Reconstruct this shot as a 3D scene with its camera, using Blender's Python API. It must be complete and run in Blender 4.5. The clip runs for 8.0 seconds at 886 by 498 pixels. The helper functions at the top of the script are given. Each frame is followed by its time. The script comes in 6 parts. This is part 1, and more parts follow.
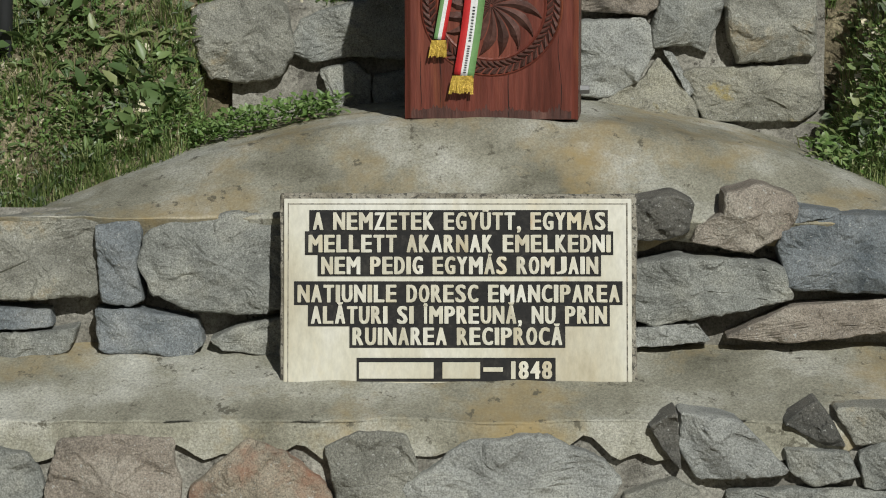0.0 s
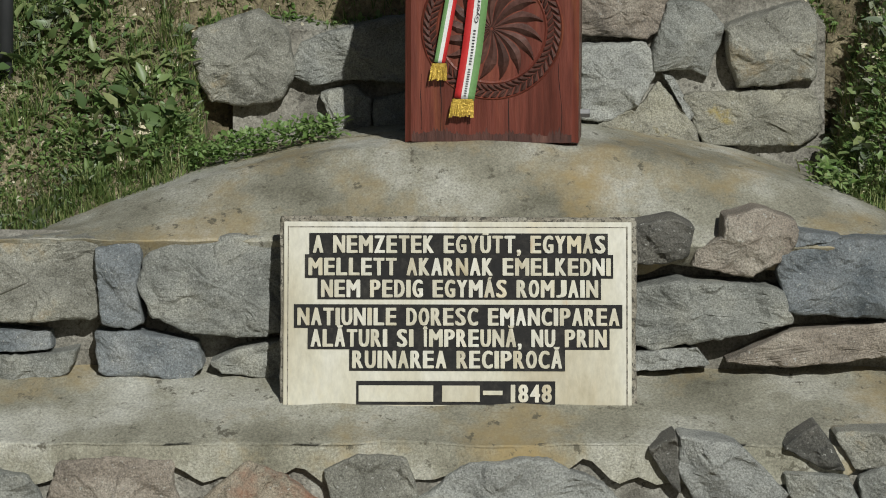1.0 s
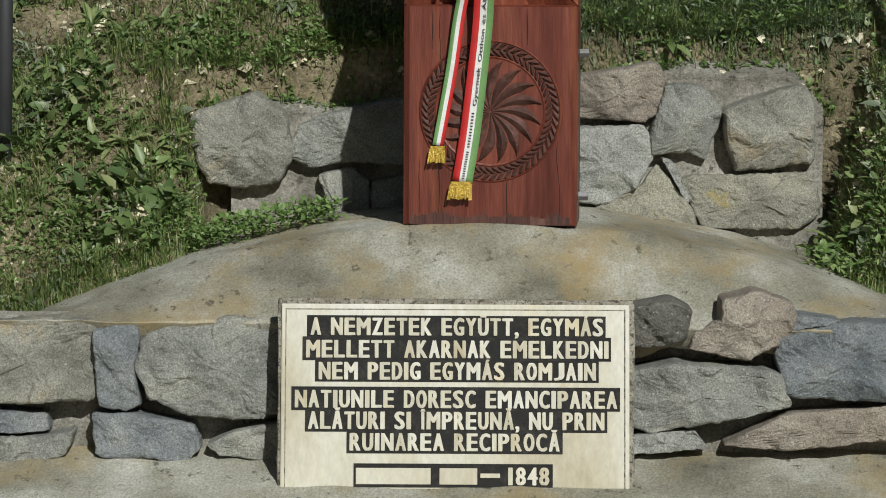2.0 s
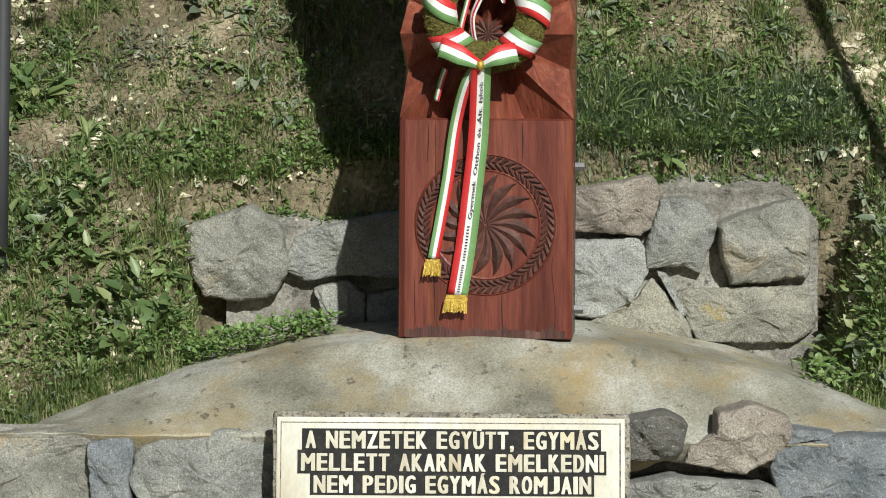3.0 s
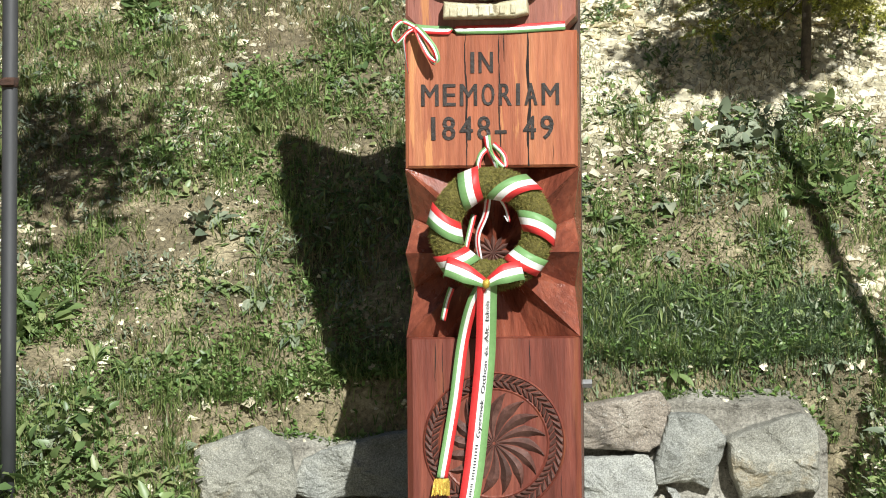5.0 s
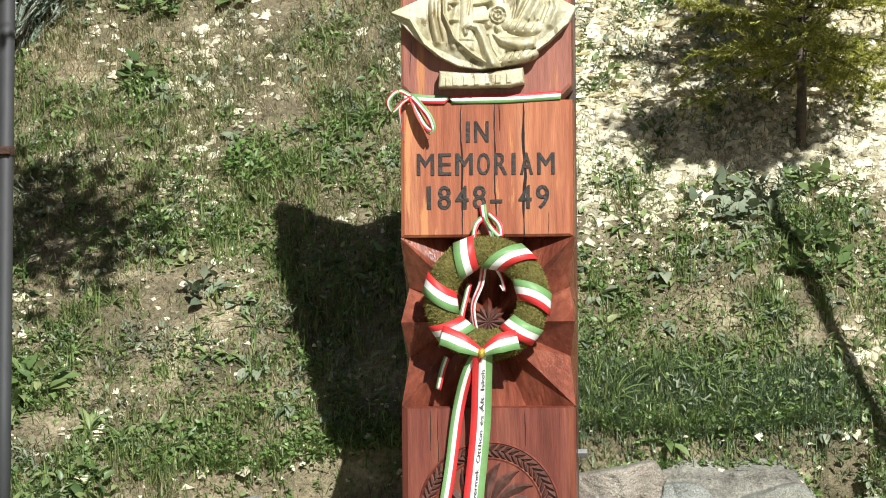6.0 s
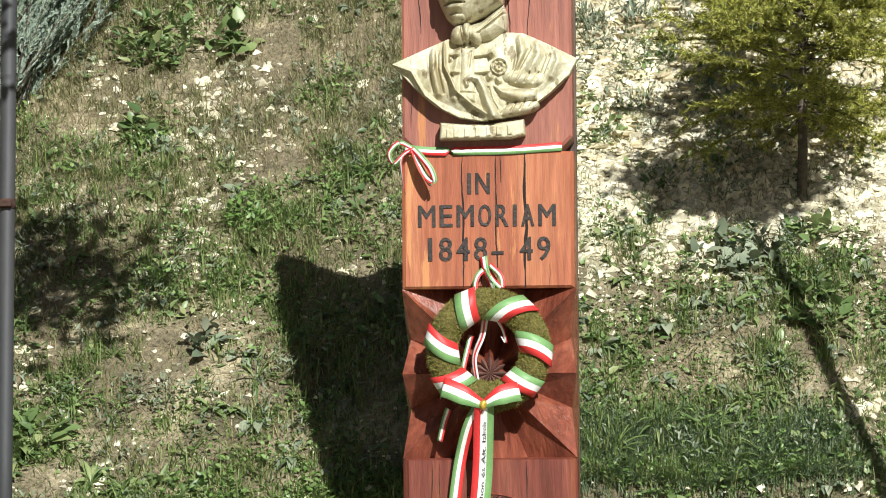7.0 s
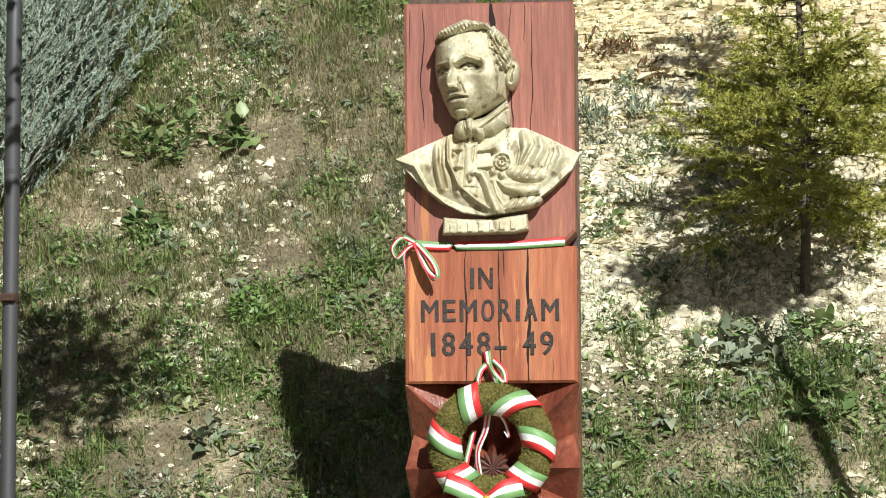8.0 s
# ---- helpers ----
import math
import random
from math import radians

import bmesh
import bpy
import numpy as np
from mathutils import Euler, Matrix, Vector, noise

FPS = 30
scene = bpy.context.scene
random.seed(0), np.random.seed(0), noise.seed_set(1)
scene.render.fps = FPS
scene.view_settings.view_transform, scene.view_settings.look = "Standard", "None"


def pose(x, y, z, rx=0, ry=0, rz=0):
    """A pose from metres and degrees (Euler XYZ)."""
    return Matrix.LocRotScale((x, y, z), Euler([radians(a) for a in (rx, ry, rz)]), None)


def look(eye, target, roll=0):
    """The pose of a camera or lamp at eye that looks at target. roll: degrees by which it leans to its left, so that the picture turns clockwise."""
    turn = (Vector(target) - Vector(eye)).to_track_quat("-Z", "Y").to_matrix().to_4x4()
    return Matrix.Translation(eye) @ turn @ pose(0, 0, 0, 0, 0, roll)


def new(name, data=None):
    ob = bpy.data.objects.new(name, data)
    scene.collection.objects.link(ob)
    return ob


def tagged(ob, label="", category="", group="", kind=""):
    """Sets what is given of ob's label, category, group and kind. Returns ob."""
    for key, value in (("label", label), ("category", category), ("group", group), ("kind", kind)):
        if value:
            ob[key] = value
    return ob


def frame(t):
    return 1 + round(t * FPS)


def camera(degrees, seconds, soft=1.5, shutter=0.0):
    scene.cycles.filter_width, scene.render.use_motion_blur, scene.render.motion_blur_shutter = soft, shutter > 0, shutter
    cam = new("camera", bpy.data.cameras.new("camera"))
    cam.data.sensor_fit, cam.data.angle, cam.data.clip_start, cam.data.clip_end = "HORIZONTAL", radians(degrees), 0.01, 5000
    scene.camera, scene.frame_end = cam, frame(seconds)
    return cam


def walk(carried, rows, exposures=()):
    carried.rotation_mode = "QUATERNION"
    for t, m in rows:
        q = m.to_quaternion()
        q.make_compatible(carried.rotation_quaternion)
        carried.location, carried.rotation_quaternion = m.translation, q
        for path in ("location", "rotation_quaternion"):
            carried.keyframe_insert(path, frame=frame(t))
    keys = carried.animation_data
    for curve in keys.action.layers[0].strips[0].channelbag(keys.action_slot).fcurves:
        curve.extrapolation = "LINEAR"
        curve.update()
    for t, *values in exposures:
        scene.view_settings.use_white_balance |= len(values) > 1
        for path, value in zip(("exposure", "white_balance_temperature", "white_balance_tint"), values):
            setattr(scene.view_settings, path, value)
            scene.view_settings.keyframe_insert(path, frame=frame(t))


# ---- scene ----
# ---------- camera: a tripod shot that tilts up ----------
EYE = 1.75
cam = camera(15.0, 8.0, soft=1.0)
ROWS = [  # seconds, heading to the right, tilt up, lean to the left (degrees)
    (0.0, 0.000, -7.000, 0.000), (0.5, 0.023, -6.856, 0.032), (1.0, 0.000, -6.605, 0.142),
    (1.5, 0.004, -6.085, 0.218), (1.7, 0.010, -5.760, 0.255), (2.8, 0.086, -3.625, 0.365),
    (3.0, 0.099, -3.273, 0.369), (3.5, 0.091, -2.405, 0.367), (4.0, 0.003, -1.347, -0.187),
    (4.5, -0.091, -0.404, -0.574), (5.0, -0.017, 0.455, -0.486), (5.2, 0.002, 0.765, -0.452),
    (6.3, 0.094, 1.869, -0.430), (6.5, 0.109, 2.023, -0.456), (7.0, 0.054, 2.513, -0.493),
    (7.5, 0.033, 3.282, -0.506), (8.0, 0.014, 4.126, -0.446),
]
walk(cam, [(t, pose(0, 0, EYE, 0, 0, -a) @ pose(0, 0, 0, 90 + b, 0, 0) @ pose(0, 0, 0, 0, 0, c)) for t, a, b, c in ROWS],
     exposures=[(0.0, -0.56), (1.0, -0.59), (1.7, -0.55), (3.0, -0.03), (3.5, 0.14), (5.0, 0.52), (6.5, 0.53), (7.2, 0.50), (8.0, 0.40)])

# ---------- light: clear sky, sun over the viewer's right shoulder ----------
SUN_FROM = Vector((0.28, -1.0, 0.66)).normalized()
world = bpy.data.worlds.new("world")
scene.world = world
world.use_nodes = True
wn = world.node_tree.nodes
sky = wn.new("ShaderNodeTexSky")
sky.sky_type = "NISHITA"
sky.sun_disc = False
sky.sun_elevation = math.asin(SUN_FROM.z)
sky.sun_rotation = math.atan2(SUN_FROM.x, SUN_FROM.y)
wn["Background"].inputs["Strength"].default_value = 0.027
world.node_tree.links.new(sky.outputs[0], wn["Background"].inputs["Color"])
sun = new("sun", bpy.data.lights.new("sun", "SUN"))
sun.data.energy = 5.0
sun.data.angle = radians(0.5)
sun.data.color = (0.985, 1.0, 0.965)
sun.matrix_world = look(SUN_FROM * 30, (0, 0, 0))


# ---------- materials ----------
def mat(name, colors, scale=8.0, rough=0.85, bump=0.3, fine=60.0, fine_amount=0.35, metal=0.0, stretch=(1, 1, 1),
        spots=None, spot_scale=20.0, spot_cut=0.62, by_piece=0.0, bump_scale=None, spots2=None, spot2_scale=5.0, spot2_cut=0.55, gloss_var=0.1, coords="Object"):
    """Noise-mottled surface: broad patches, fine grain, optional spots, relief."""
    m = bpy.data.materials.new(name)
    m.use_nodes = True
    nt = m.node_tree
    N, L = nt.nodes, nt.links
    bsdf = N["Principled BSDF"]
    tc = N.new("ShaderNodeTexCoord")
    mp = N.new("ShaderNodeMapping")
    mp.inputs["Scale"].default_value = stretch
    L.new(tc.outputs[coords], mp.inputs["Vector"])
    info = N.new("ShaderNodeObjectInfo")
    off = N.new("ShaderNodeVectorMath")
    off.operation = "SCALE"
    L.new(info.outputs["Random"], off.inputs["Scale"])
    off.inputs[0].default_value = (17.0, 31.0, 23.0)
    add = N.new("ShaderNodeVectorMath")
    L.new(mp.outputs[0], add.inputs[0])
    L.new(off.outputs[0], add.inputs[1])
    vec = add.outputs[0]

    def noise_tex(s, detail=6.0, r=0.6):
        n = N.new("ShaderNodeTexNoise")
        n.inputs["Scale"].default_value = s
        n.inputs["Detail"].default_value = detail
        n.inputs["Roughness"].default_value = r
        L.new(vec, n.inputs["Vector"])
        return n.outputs["Fac"]

    big = noise_tex(scale)
    ramp = N.new("ShaderNodeValToRGB")
    el = ramp.color_ramp.elements
    while len(el) < len(colors):
        el.new(0.5)
    for i, c in enumerate(colors):
        el[i].position = 0.3 + 0.4 * i / max(1, len(colors) - 1)
        el[i].color = c
    L.new(big, ramp.inputs[0])
    col = ramp.outputs[0]
    small = noise_tex(fine, 5.0, 0.7)
    mr = N.new("ShaderNodeMapRange")
    mr.inputs["From Min"].default_value, mr.inputs["From Max"].default_value = 0.3, 0.7
    mr.inputs["To Min"].default_value, mr.inputs["To Max"].default_value = 1 - fine_amount, 1 + fine_amount
    L.new(small, mr.inputs["Value"])
    mul = N.new("ShaderNodeVectorMath")
    mul.operation = "SCALE"
    L.new(col, mul.inputs[0])
    L.new(mr.outputs[0], mul.inputs["Scale"])
    col = mul.outputs[0]
    for tint, s_scale, s_cut, edge in ((spots2, spot2_scale, spot2_cut, 0.16), (spots, spot_scale, spot_cut, 0.05)):
        if not tint:
            continue
        sp = noise_tex(s_scale, 6.0, 0.68)
        cut = N.new("ShaderNodeMapRange")
        cut.inputs["From Min"].default_value, cut.inputs["From Max"].default_value = s_cut, s_cut + edge
        cut.inputs["To Max"].default_value = 0.85
        L.new(sp, cut.inputs["Value"])
        mix = N.new("ShaderNodeMix")
        mix.data_type = "RGBA"
        L.new(cut.outputs[0], mix.inputs["Factor"])
        L.new(col, mix.inputs["A"])
        mix.inputs["B"].default_value = tint
        col = mix.outputs["Result"]
    if by_piece:
        pr = N.new("ShaderNodeMapRange")
        pr.inputs["To Min"].default_value, pr.inputs["To Max"].default_value = 1 - by_piece, 1 + by_piece
        geo = N.new("ShaderNodeNewGeometry")
        L.new(geo.outputs["Random Per Island"], pr.inputs["Value"])
        m2 = N.new("ShaderNodeVectorMath")
        m2.operation = "SCALE"
        L.new(col, m2.inputs[0])
        L.new(pr.outputs[0], m2.inputs["Scale"])
        col = m2.outputs[0]
    L.new(col, bsdf.inputs["Base Color"])
    rr = N.new("ShaderNodeMapRange")
    rr.inputs["To Min"].default_value, rr.inputs["To Max"].default_value = max(0.05, rough - gloss_var), min(1, rough + gloss_var)
    L.new(big, rr.inputs["Value"])
    L.new(rr.outputs[0], bsdf.inputs["Roughness"])
    bsdf.inputs["Metallic"].default_value = metal
    if bump:
        bp = N.new("ShaderNodeBump")
        bp.inputs["Strength"].default_value = bump
        bp.inputs["Distance"].default_value = 0.01
        L.new(noise_tex(bump_scale or fine, 6.0, 0.7), bp.inputs["Height"])
        L.new(bp.outputs[0], bsdf.inputs["Normal"])
    return m


def leafy(name, colors, rough=0.55, var=0.35, through_light=0.25):
    """Leaves and blades: colour varies from blade to blade, some light shines through."""
    m = bpy.data.materials.new(name)
    m.use_nodes = True
    N, L = m.node_tree.nodes, m.node_tree.links
    bsdf = N["Principled BSDF"]
    geo = N.new("ShaderNodeNewGeometry")
    ramp = N.new("ShaderNodeValToRGB")
    el = ramp.color_ramp.elements
    while len(el) < len(colors):
        el.new(0.5)
    for i, c in enumerate(colors):
        el[i].position = i / max(1, len(colors) - 1)
        el[i].color = c
    L.new(geo.outputs["Random Per Island"], ramp.inputs[0])
    L.new(ramp.outputs[0], bsdf.inputs["Base Color"])
    bsdf.inputs["Roughness"].default_value = rough
    tr = N.new("ShaderNodeBsdfTranslucent")
    L.new(ramp.outputs[0], tr.inputs["Color"])
    mx = N.new("ShaderNodeMixShader")
    mx.inputs[0].default_value = through_light
    L.new(bsdf.outputs[0], mx.inputs[1])
    L.new(tr.outputs[0], mx.inputs[2])
    L.new(mx.outputs[0], N["Material Output"].inputs["Surface"])
    return m


M_SOIL = mat("soil_and_grit", [(0.115, 0.095, 0.055, 1), (0.225, 0.185, 0.112, 1), (0.47, 0.40, 0.255, 1)], 6.0, 0.95, 1.0, 90, 0.6, spots=(0.48, 0.43, 0.30, 1), spot_scale=70, spot_cut=0.64, spots2=(0.085, 0.080, 0.040, 1), spot2_scale=10, spot2_cut=0.52)
M_GRIT = mat("pale_limestone_grit", [(0.26, 0.225, 0.14, 1), (0.44, 0.395, 0.265, 1), (0.58, 0.53, 0.38, 1)], 9.0, 0.95, 1.0, 110, 0.5, spots=(0.16, 0.135, 0.08, 1), spot_scale=45, spot_cut=0.58)
M_CONCRETE = mat("weathered_concrete", [(0.19, 0.18, 0.13, 1), (0.35, 0.335, 0.26, 1), (0.60, 0.59, 0.52, 1)], 4.5, 0.92, 0.6, 190, 0.42,
                 stretch=(1.0, 0.5, 1.0), spots=(0.115, 0.105, 0.075, 1), spot_scale=24, spot_cut=0.60, spots2=(0.40, 0.295, 0.13, 1), spot2_scale=2.4, spot2_cut=0.50, bump_scale=150)
M_MORTAR = mat("grey_mortar", [(0.15, 0.14, 0.115, 1), (0.27, 0.255, 0.215, 1), (0.40, 0.385, 0.33, 1)], 10, 0.95, 1.0, 150, 0.5,
               spots=(0.07, 0.063, 0.05, 1), spot_scale=34, spot_cut=0.60, bump_scale=60)


def rock(name, dark, mid, light, rough=0.82, stain=None, stain_scale=6.0, stain_cut=0.60):
    """Broken stone: broad tone, crystal grain, pale lichen flecks and an optional stain."""
    return mat(name, [tuple(1.12 * v for v in c) + (1,) for c in (dark, mid, light)], 7, rough, 0.75, 260, 0.6, bump_scale=150, gloss_var=0.15,
               spots=(0.52, 0.52, 0.48, 1), spot_scale=105, spot_cut=0.615, spots2=(stain or (0.09, 0.088, 0.075)) + (1,), spot2_scale=stain_scale if stain else 24.0, spot2_cut=stain_cut)


GREY = rock("grey_granite", (0.145, 0.150, 0.135), (0.245, 0.250, 0.225), (0.345, 0.340, 0.290))
BLUE = rock("blue_grey_schist", (0.105, 0.122, 0.132), (0.195, 0.212, 0.218), (0.285, 0.292, 0.280), 0.65)
PINK = rock("reddish_granite", (0.160, 0.140, 0.115), (0.270, 0.232, 0.188), (0.360, 0.325, 0.270))
RUST = rock("orange_stained_stone", (0.170, 0.155, 0.125), (0.260, 0.225, 0.170), (0.340, 0.290, 0.220), 0.85, (0.36, 0.17, 0.10), 5.0, 0.50)
DARK = rock("dark_slate", (0.07, 0.07, 0.062), (0.13, 0.125, 0.108), (0.20, 0.19, 0.16), 0.75)
TAN = rock("lichened_stone", (0.165, 0.162, 0.135), (0.265, 0.260, 0.220), (0.350, 0.338, 0.275), 0.85, (0.34, 0.24, 0.11), 7.0, 0.58)
SPECK = rock("speckled_granite", (0.200, 0.205, 0.190), (0.305, 0.310, 0.285), (0.400, 0.402, 0.360))
LICHEN = rock("stone_with_yellow_lichen", (0.165, 0.162, 0.13), (0.27, 0.26, 0.21), (0.35, 0.335, 0.26), 0.85, (0.46, 0.34, 0.06), 9.0, 0.60)


# ---------- small builders ----------
def mesh_object(name, verts, faces, material, parent=None, label="", smooth=True, mats=None, mat_index=None):
    me = bpy.data.meshes.new(name)
    me.from_pydata([tuple(v) for v in verts], [], [tuple(f) for f in faces])
    for m_ in (mats or [material]):
        me.materials.append(m_)
    if mat_index is not None:
        me.polygons.foreach_set("material_index", mat_index)
    me.polygons.foreach_set("use_smooth", [smooth] * len(me.polygons))
    me.update()
    ob = new(name, me)
    if parent:
        ob.parent = parent
    if label:
        tagged(ob, label)
    return ob


def part(name, bm, material, parent, label="", smooth=False):
    me = bpy.data.meshes.new(name)
    bmesh.ops.recalc_face_normals(bm, faces=bm.faces)
    bm.to_mesh(me)
    bm.free()
    me.materials.append(material)
    me.polygons.foreach_set("use_smooth", [smooth] * len(me.polygons))
    ob = new(name, me)
    ob.parent = parent
    if label:
        tagged(ob, label)
    return ob


def thing(name, label, category, at=(0, 0, 0), group="", kind="", rz=0.0, rx=0.0):
    ob = new(name)
    ob.matrix_basis = pose(*at, rx, 0, rz)
    return tagged(ob, label, category, group, kind)


def sheet(fn, nu, nv):
    """Vertices and quads of a surface fn(u, v), u and v from 0 to 1."""
    vs = [fn(i / nu, j / nv) for j in range(nv + 1) for i in range(nu + 1)]
    fs = [(j * (nu + 1) + i, j * (nu + 1) + i + 1, (j + 1) * (nu + 1) + i + 1, (j + 1) * (nu + 1) + i)
          for j in range(nv) for i in range(nu)]
    return vs, fs


def box_bm(x0, x1, y0, y1, z0, z1, bevel=0.004, cuts=0, jitter=0.0, seed=0):
    bm = bmesh.new()
    bmesh.ops.create_cube(bm, size=1.0)
    for v in bm.verts:
        v.co = Vector((x0 + (v.co.x + 0.5) * (x1 - x0), y0 + (v.co.y + 0.5) * (y1 - y0), z0 + (v.co.z + 0.5) * (z1 - z0)))
    if bevel:
        bmesh.ops.bevel(bm, geom=bm.edges[:], offset=bevel, segments=2, profile=0.6, affect="EDGES")
    if cuts:
        bmesh.ops.subdivide_edges(bm, edges=bm.edges[:], cuts=cuts, use_grid_fill=True)
    if jitter:
        for v in bm.verts:
            v.co += noise.noise_vector(v.co * 30 + Vector((seed, 0, 0))) * jitter
    return bm


def smooth01(t):
    t = min(1.0, max(0.0, t))
    return t * t * (3 - 2 * t)


# ---------- the ground: level by the path, then a steep bank ----------
POST_X, POST_Y, BASE_Z = 0.112, 7.80, 1.10


def bank(x, y):
    """Height of the hillside before the terrace is dug into it."""
    z = 1.45 + 0.90 * (y - 8.50) + 0.04 * math.sin(1.7 * x + 0.6) + 0.02 * x
    if z < 0.35:
        z = 0.35 * math.exp((z - 0.35) / 0.35)
    if y > 11.0:
        over = y - 11.0
        z = 1.45 + 0.90 * 2.5 + 0.9 * 4.0 * (1 - math.exp(-over / 4.0)) + 0.02 * x
    return z


def ground(x, y):
    z = bank(x, y)
    near = math.exp(-((y - 9) / 8) ** 2)
    z += near * (0.045 * noise.noise(Vector((x * 2.3, y * 2.3, 3.1))) + 0.014 * noise.noise(Vector((x * 9, y * 9, 1.7))))
    # the terrace behind the post, held by the stone wall
    side = smooth01((x + 0.66) / 0.12) * smooth01((1.13 - x) / 0.23)
    cut = smooth01((8.53 - y) / 0.035) * side
    return z * (1 - cut) + min(z, 0.86) * cut


def axis(fine0, fine1, step, far0, far1):
    mid = list(np.arange(fine0, fine1 + 1e-6, step))
    low, high, s = [], [], step
    v = fine0
    while v > far0:
        s *= 1.35
        v -= s
        low.append(max(v, far0))
    v, s = fine1, step
    while v < far1:
        s *= 1.35
        v += s
        high.append(min(v, far1))
    return low[::-1] + mid + high


gx, gy = axis(-2.0, 2.2, 0.03, -150, 150), axis(6.6, 11.2, 0.03, -120, 200)
gv = [(x, y, ground(x, y)) for y in gy for x in gx]
w_ = len(gx)
gf = [(j * w_ + i, j * w_ + i + 1, (j + 1) * w_ + i + 1, (j + 1) * w_ + i) for j in range(len(gy) - 1) for i in range(w_ - 1)]


def scree(x, y):
    """How stony the bank is, 0 to 1."""
    z = bank(x, y)
    s = 1.1 * smooth01((x - 0.22) / 0.25) * smooth01((z - 1.80) / 0.62) * (0.75 + 0.25 * smooth01((z - 2.4) / 0.4))
    s -= 0.45 * smooth01((x - 0.72) / 0.3) * smooth01((2.45 - z) / 0.4)
    s = max(s, 0.05 * smooth01((z - 2.2) / 0.7))
    return min(1, max(0, s + (0.25 + 0.25 * smooth01((x - 0.1) / 0.3)) * noise.noise(Vector((x * 2.2, y * 2.2, 6.0))) + 0.35 * noise.noise(Vector((x * 5, y * 5, 16.0))) + 0.02))


gm = []
for f in gf:
    x, y = gv[f[0]][0], gv[f[0]][1]
    gm.append(1 if 8.0 < y < 11.5 and abs(x) < 2.3 and scree(x, y) > 0.42 else 0)
tagged(mesh_object("ground", gv, gf, None, mats=[M_SOIL, M_GRIT], mat_index=gm), "steep dry hillside of pale gritty soil", "ground", kind="structure")


# ---------- the stone terrace of the memorial ----------
def dome_z(x, y):
    dx = x - POST_X
    top = BASE_Z + 0.003 - 0.20 * dx * dx
    front = 0.905 - 0.01 * dx
    k = smooth01((y - 7.30) / 0.56)
    k = 0.55 * k + 0.45 * min(1, max(0, (y - 7.36) / 0.44))
    return front + (top - front) * k + 0.006 * noise.noise(Vector((x * 5, y * 5, 9))) + 0.003 * noise.noise(Vector((x * 17, y * 17, 4)))


def wall2_y(x, z):
    """Face of the wall behind the plaque."""
    return 7.465 + 0.10 * (z - 0.6) + 0.02 * noise.noise(Vector((x * 4, 0, z * 5))) + 0.010 * noise.noise(Vector((x * 14, 5, z * 14)))


def ledge_z(x, y):
    return 0.532 + 0.175 * (y - 6.96) + 0.008 * noise.noise(Vector((x * 4, y * 6, 2))) + 0.003 * noise.noise(Vector((x * 15, y * 15, 7)))


def wall1_y(x, z):
    return 6.972 + 0.06 * (z - 0.5) + 0.012 * noise.noise(Vector((x * 4, 8, z * 5))) + 0.012 * noise.noise(Vector((x * 16, 5, z * 16)))


XL, XR = -1.55, 1.75
terrace = tagged(new("stone_terrace"), "stepped terrace of rough stones set in mortar with weathered concrete tops", "terrace", kind="structure")


def cap_profile(x, v):
    if v < 0.12:                       # rolled front edge
        a = v / 0.12 * math.pi / 2
        drop = 0.055 + 0.035 * noise.noise(Vector((x * 6, 1, 0))) + 0.02 * noise.noise(Vector((x * 17, 2, 0)))
        y, z = 7.43 - 0.055 * math.sin(a) ** 0.8, dome_z(x, 7.36) - drop * (1 - math.sin(a))
        return y + 0.010 * noise.noise(Vector((x * 7, 3, z * 9))), z
    y = 7.375 + (v - 0.12) / 0.88 * 1.125 + 0.010 * noise.noise(Vector((x * 7, 3, 8))) * max(0, 1 - (v - 0.12) * 8)
    return y, dome_z(x, y)


vs, fs = sheet(lambda u, v: (XL + u * (XR - XL),) + cap_profile(XL + u * (XR - XL), v), 170, 80)
mesh_object("upper_cap", vs, fs, M_CONCRETE, terrace, "weathered yellowish concrete cap, domed under the post")
vs, fs = sheet(lambda u, v: (XL + u * (XR - XL), wall2_y(XL + u * (XR - XL), 0.5 + v * 0.42) + (0.0 if v < 0.9 else (v - 0.9) * 0.4), 0.5 + v * 0.42), 200, 40)
mesh_object("upper_wall", vs, fs, M_MORTAR, terrace, "rough mortar between wall stones")


def ledge_profile(x, v):
    if v < 0.2:
        a = v / 0.2 * math.pi / 2
        drop = 0.070 + 0.05 * noise.noise(Vector((x * 5, 4, 0))) + 0.03 * noise.noise(Vector((x * 15, 6, 0)))
        z = ledge_z(x, 6.96) - drop * (1 - math.sin(a))
        return 6.957 - 0.006 * math.cos(a) + 0.006 * noise.noise(Vector((x * 22, 9, z * 22))) * math.cos(a) + 0.012 * noise.noise(Vector((x * 6, 3, 7))), z
    y = 6.955 + (v - 0.2) / 0.8 * 0.55 + 0.012 * noise.noise(Vector((x * 6, 3, 7))) * max(0, 1 - (v - 0.2) * 5)
    return y, ledge_z(x, y)


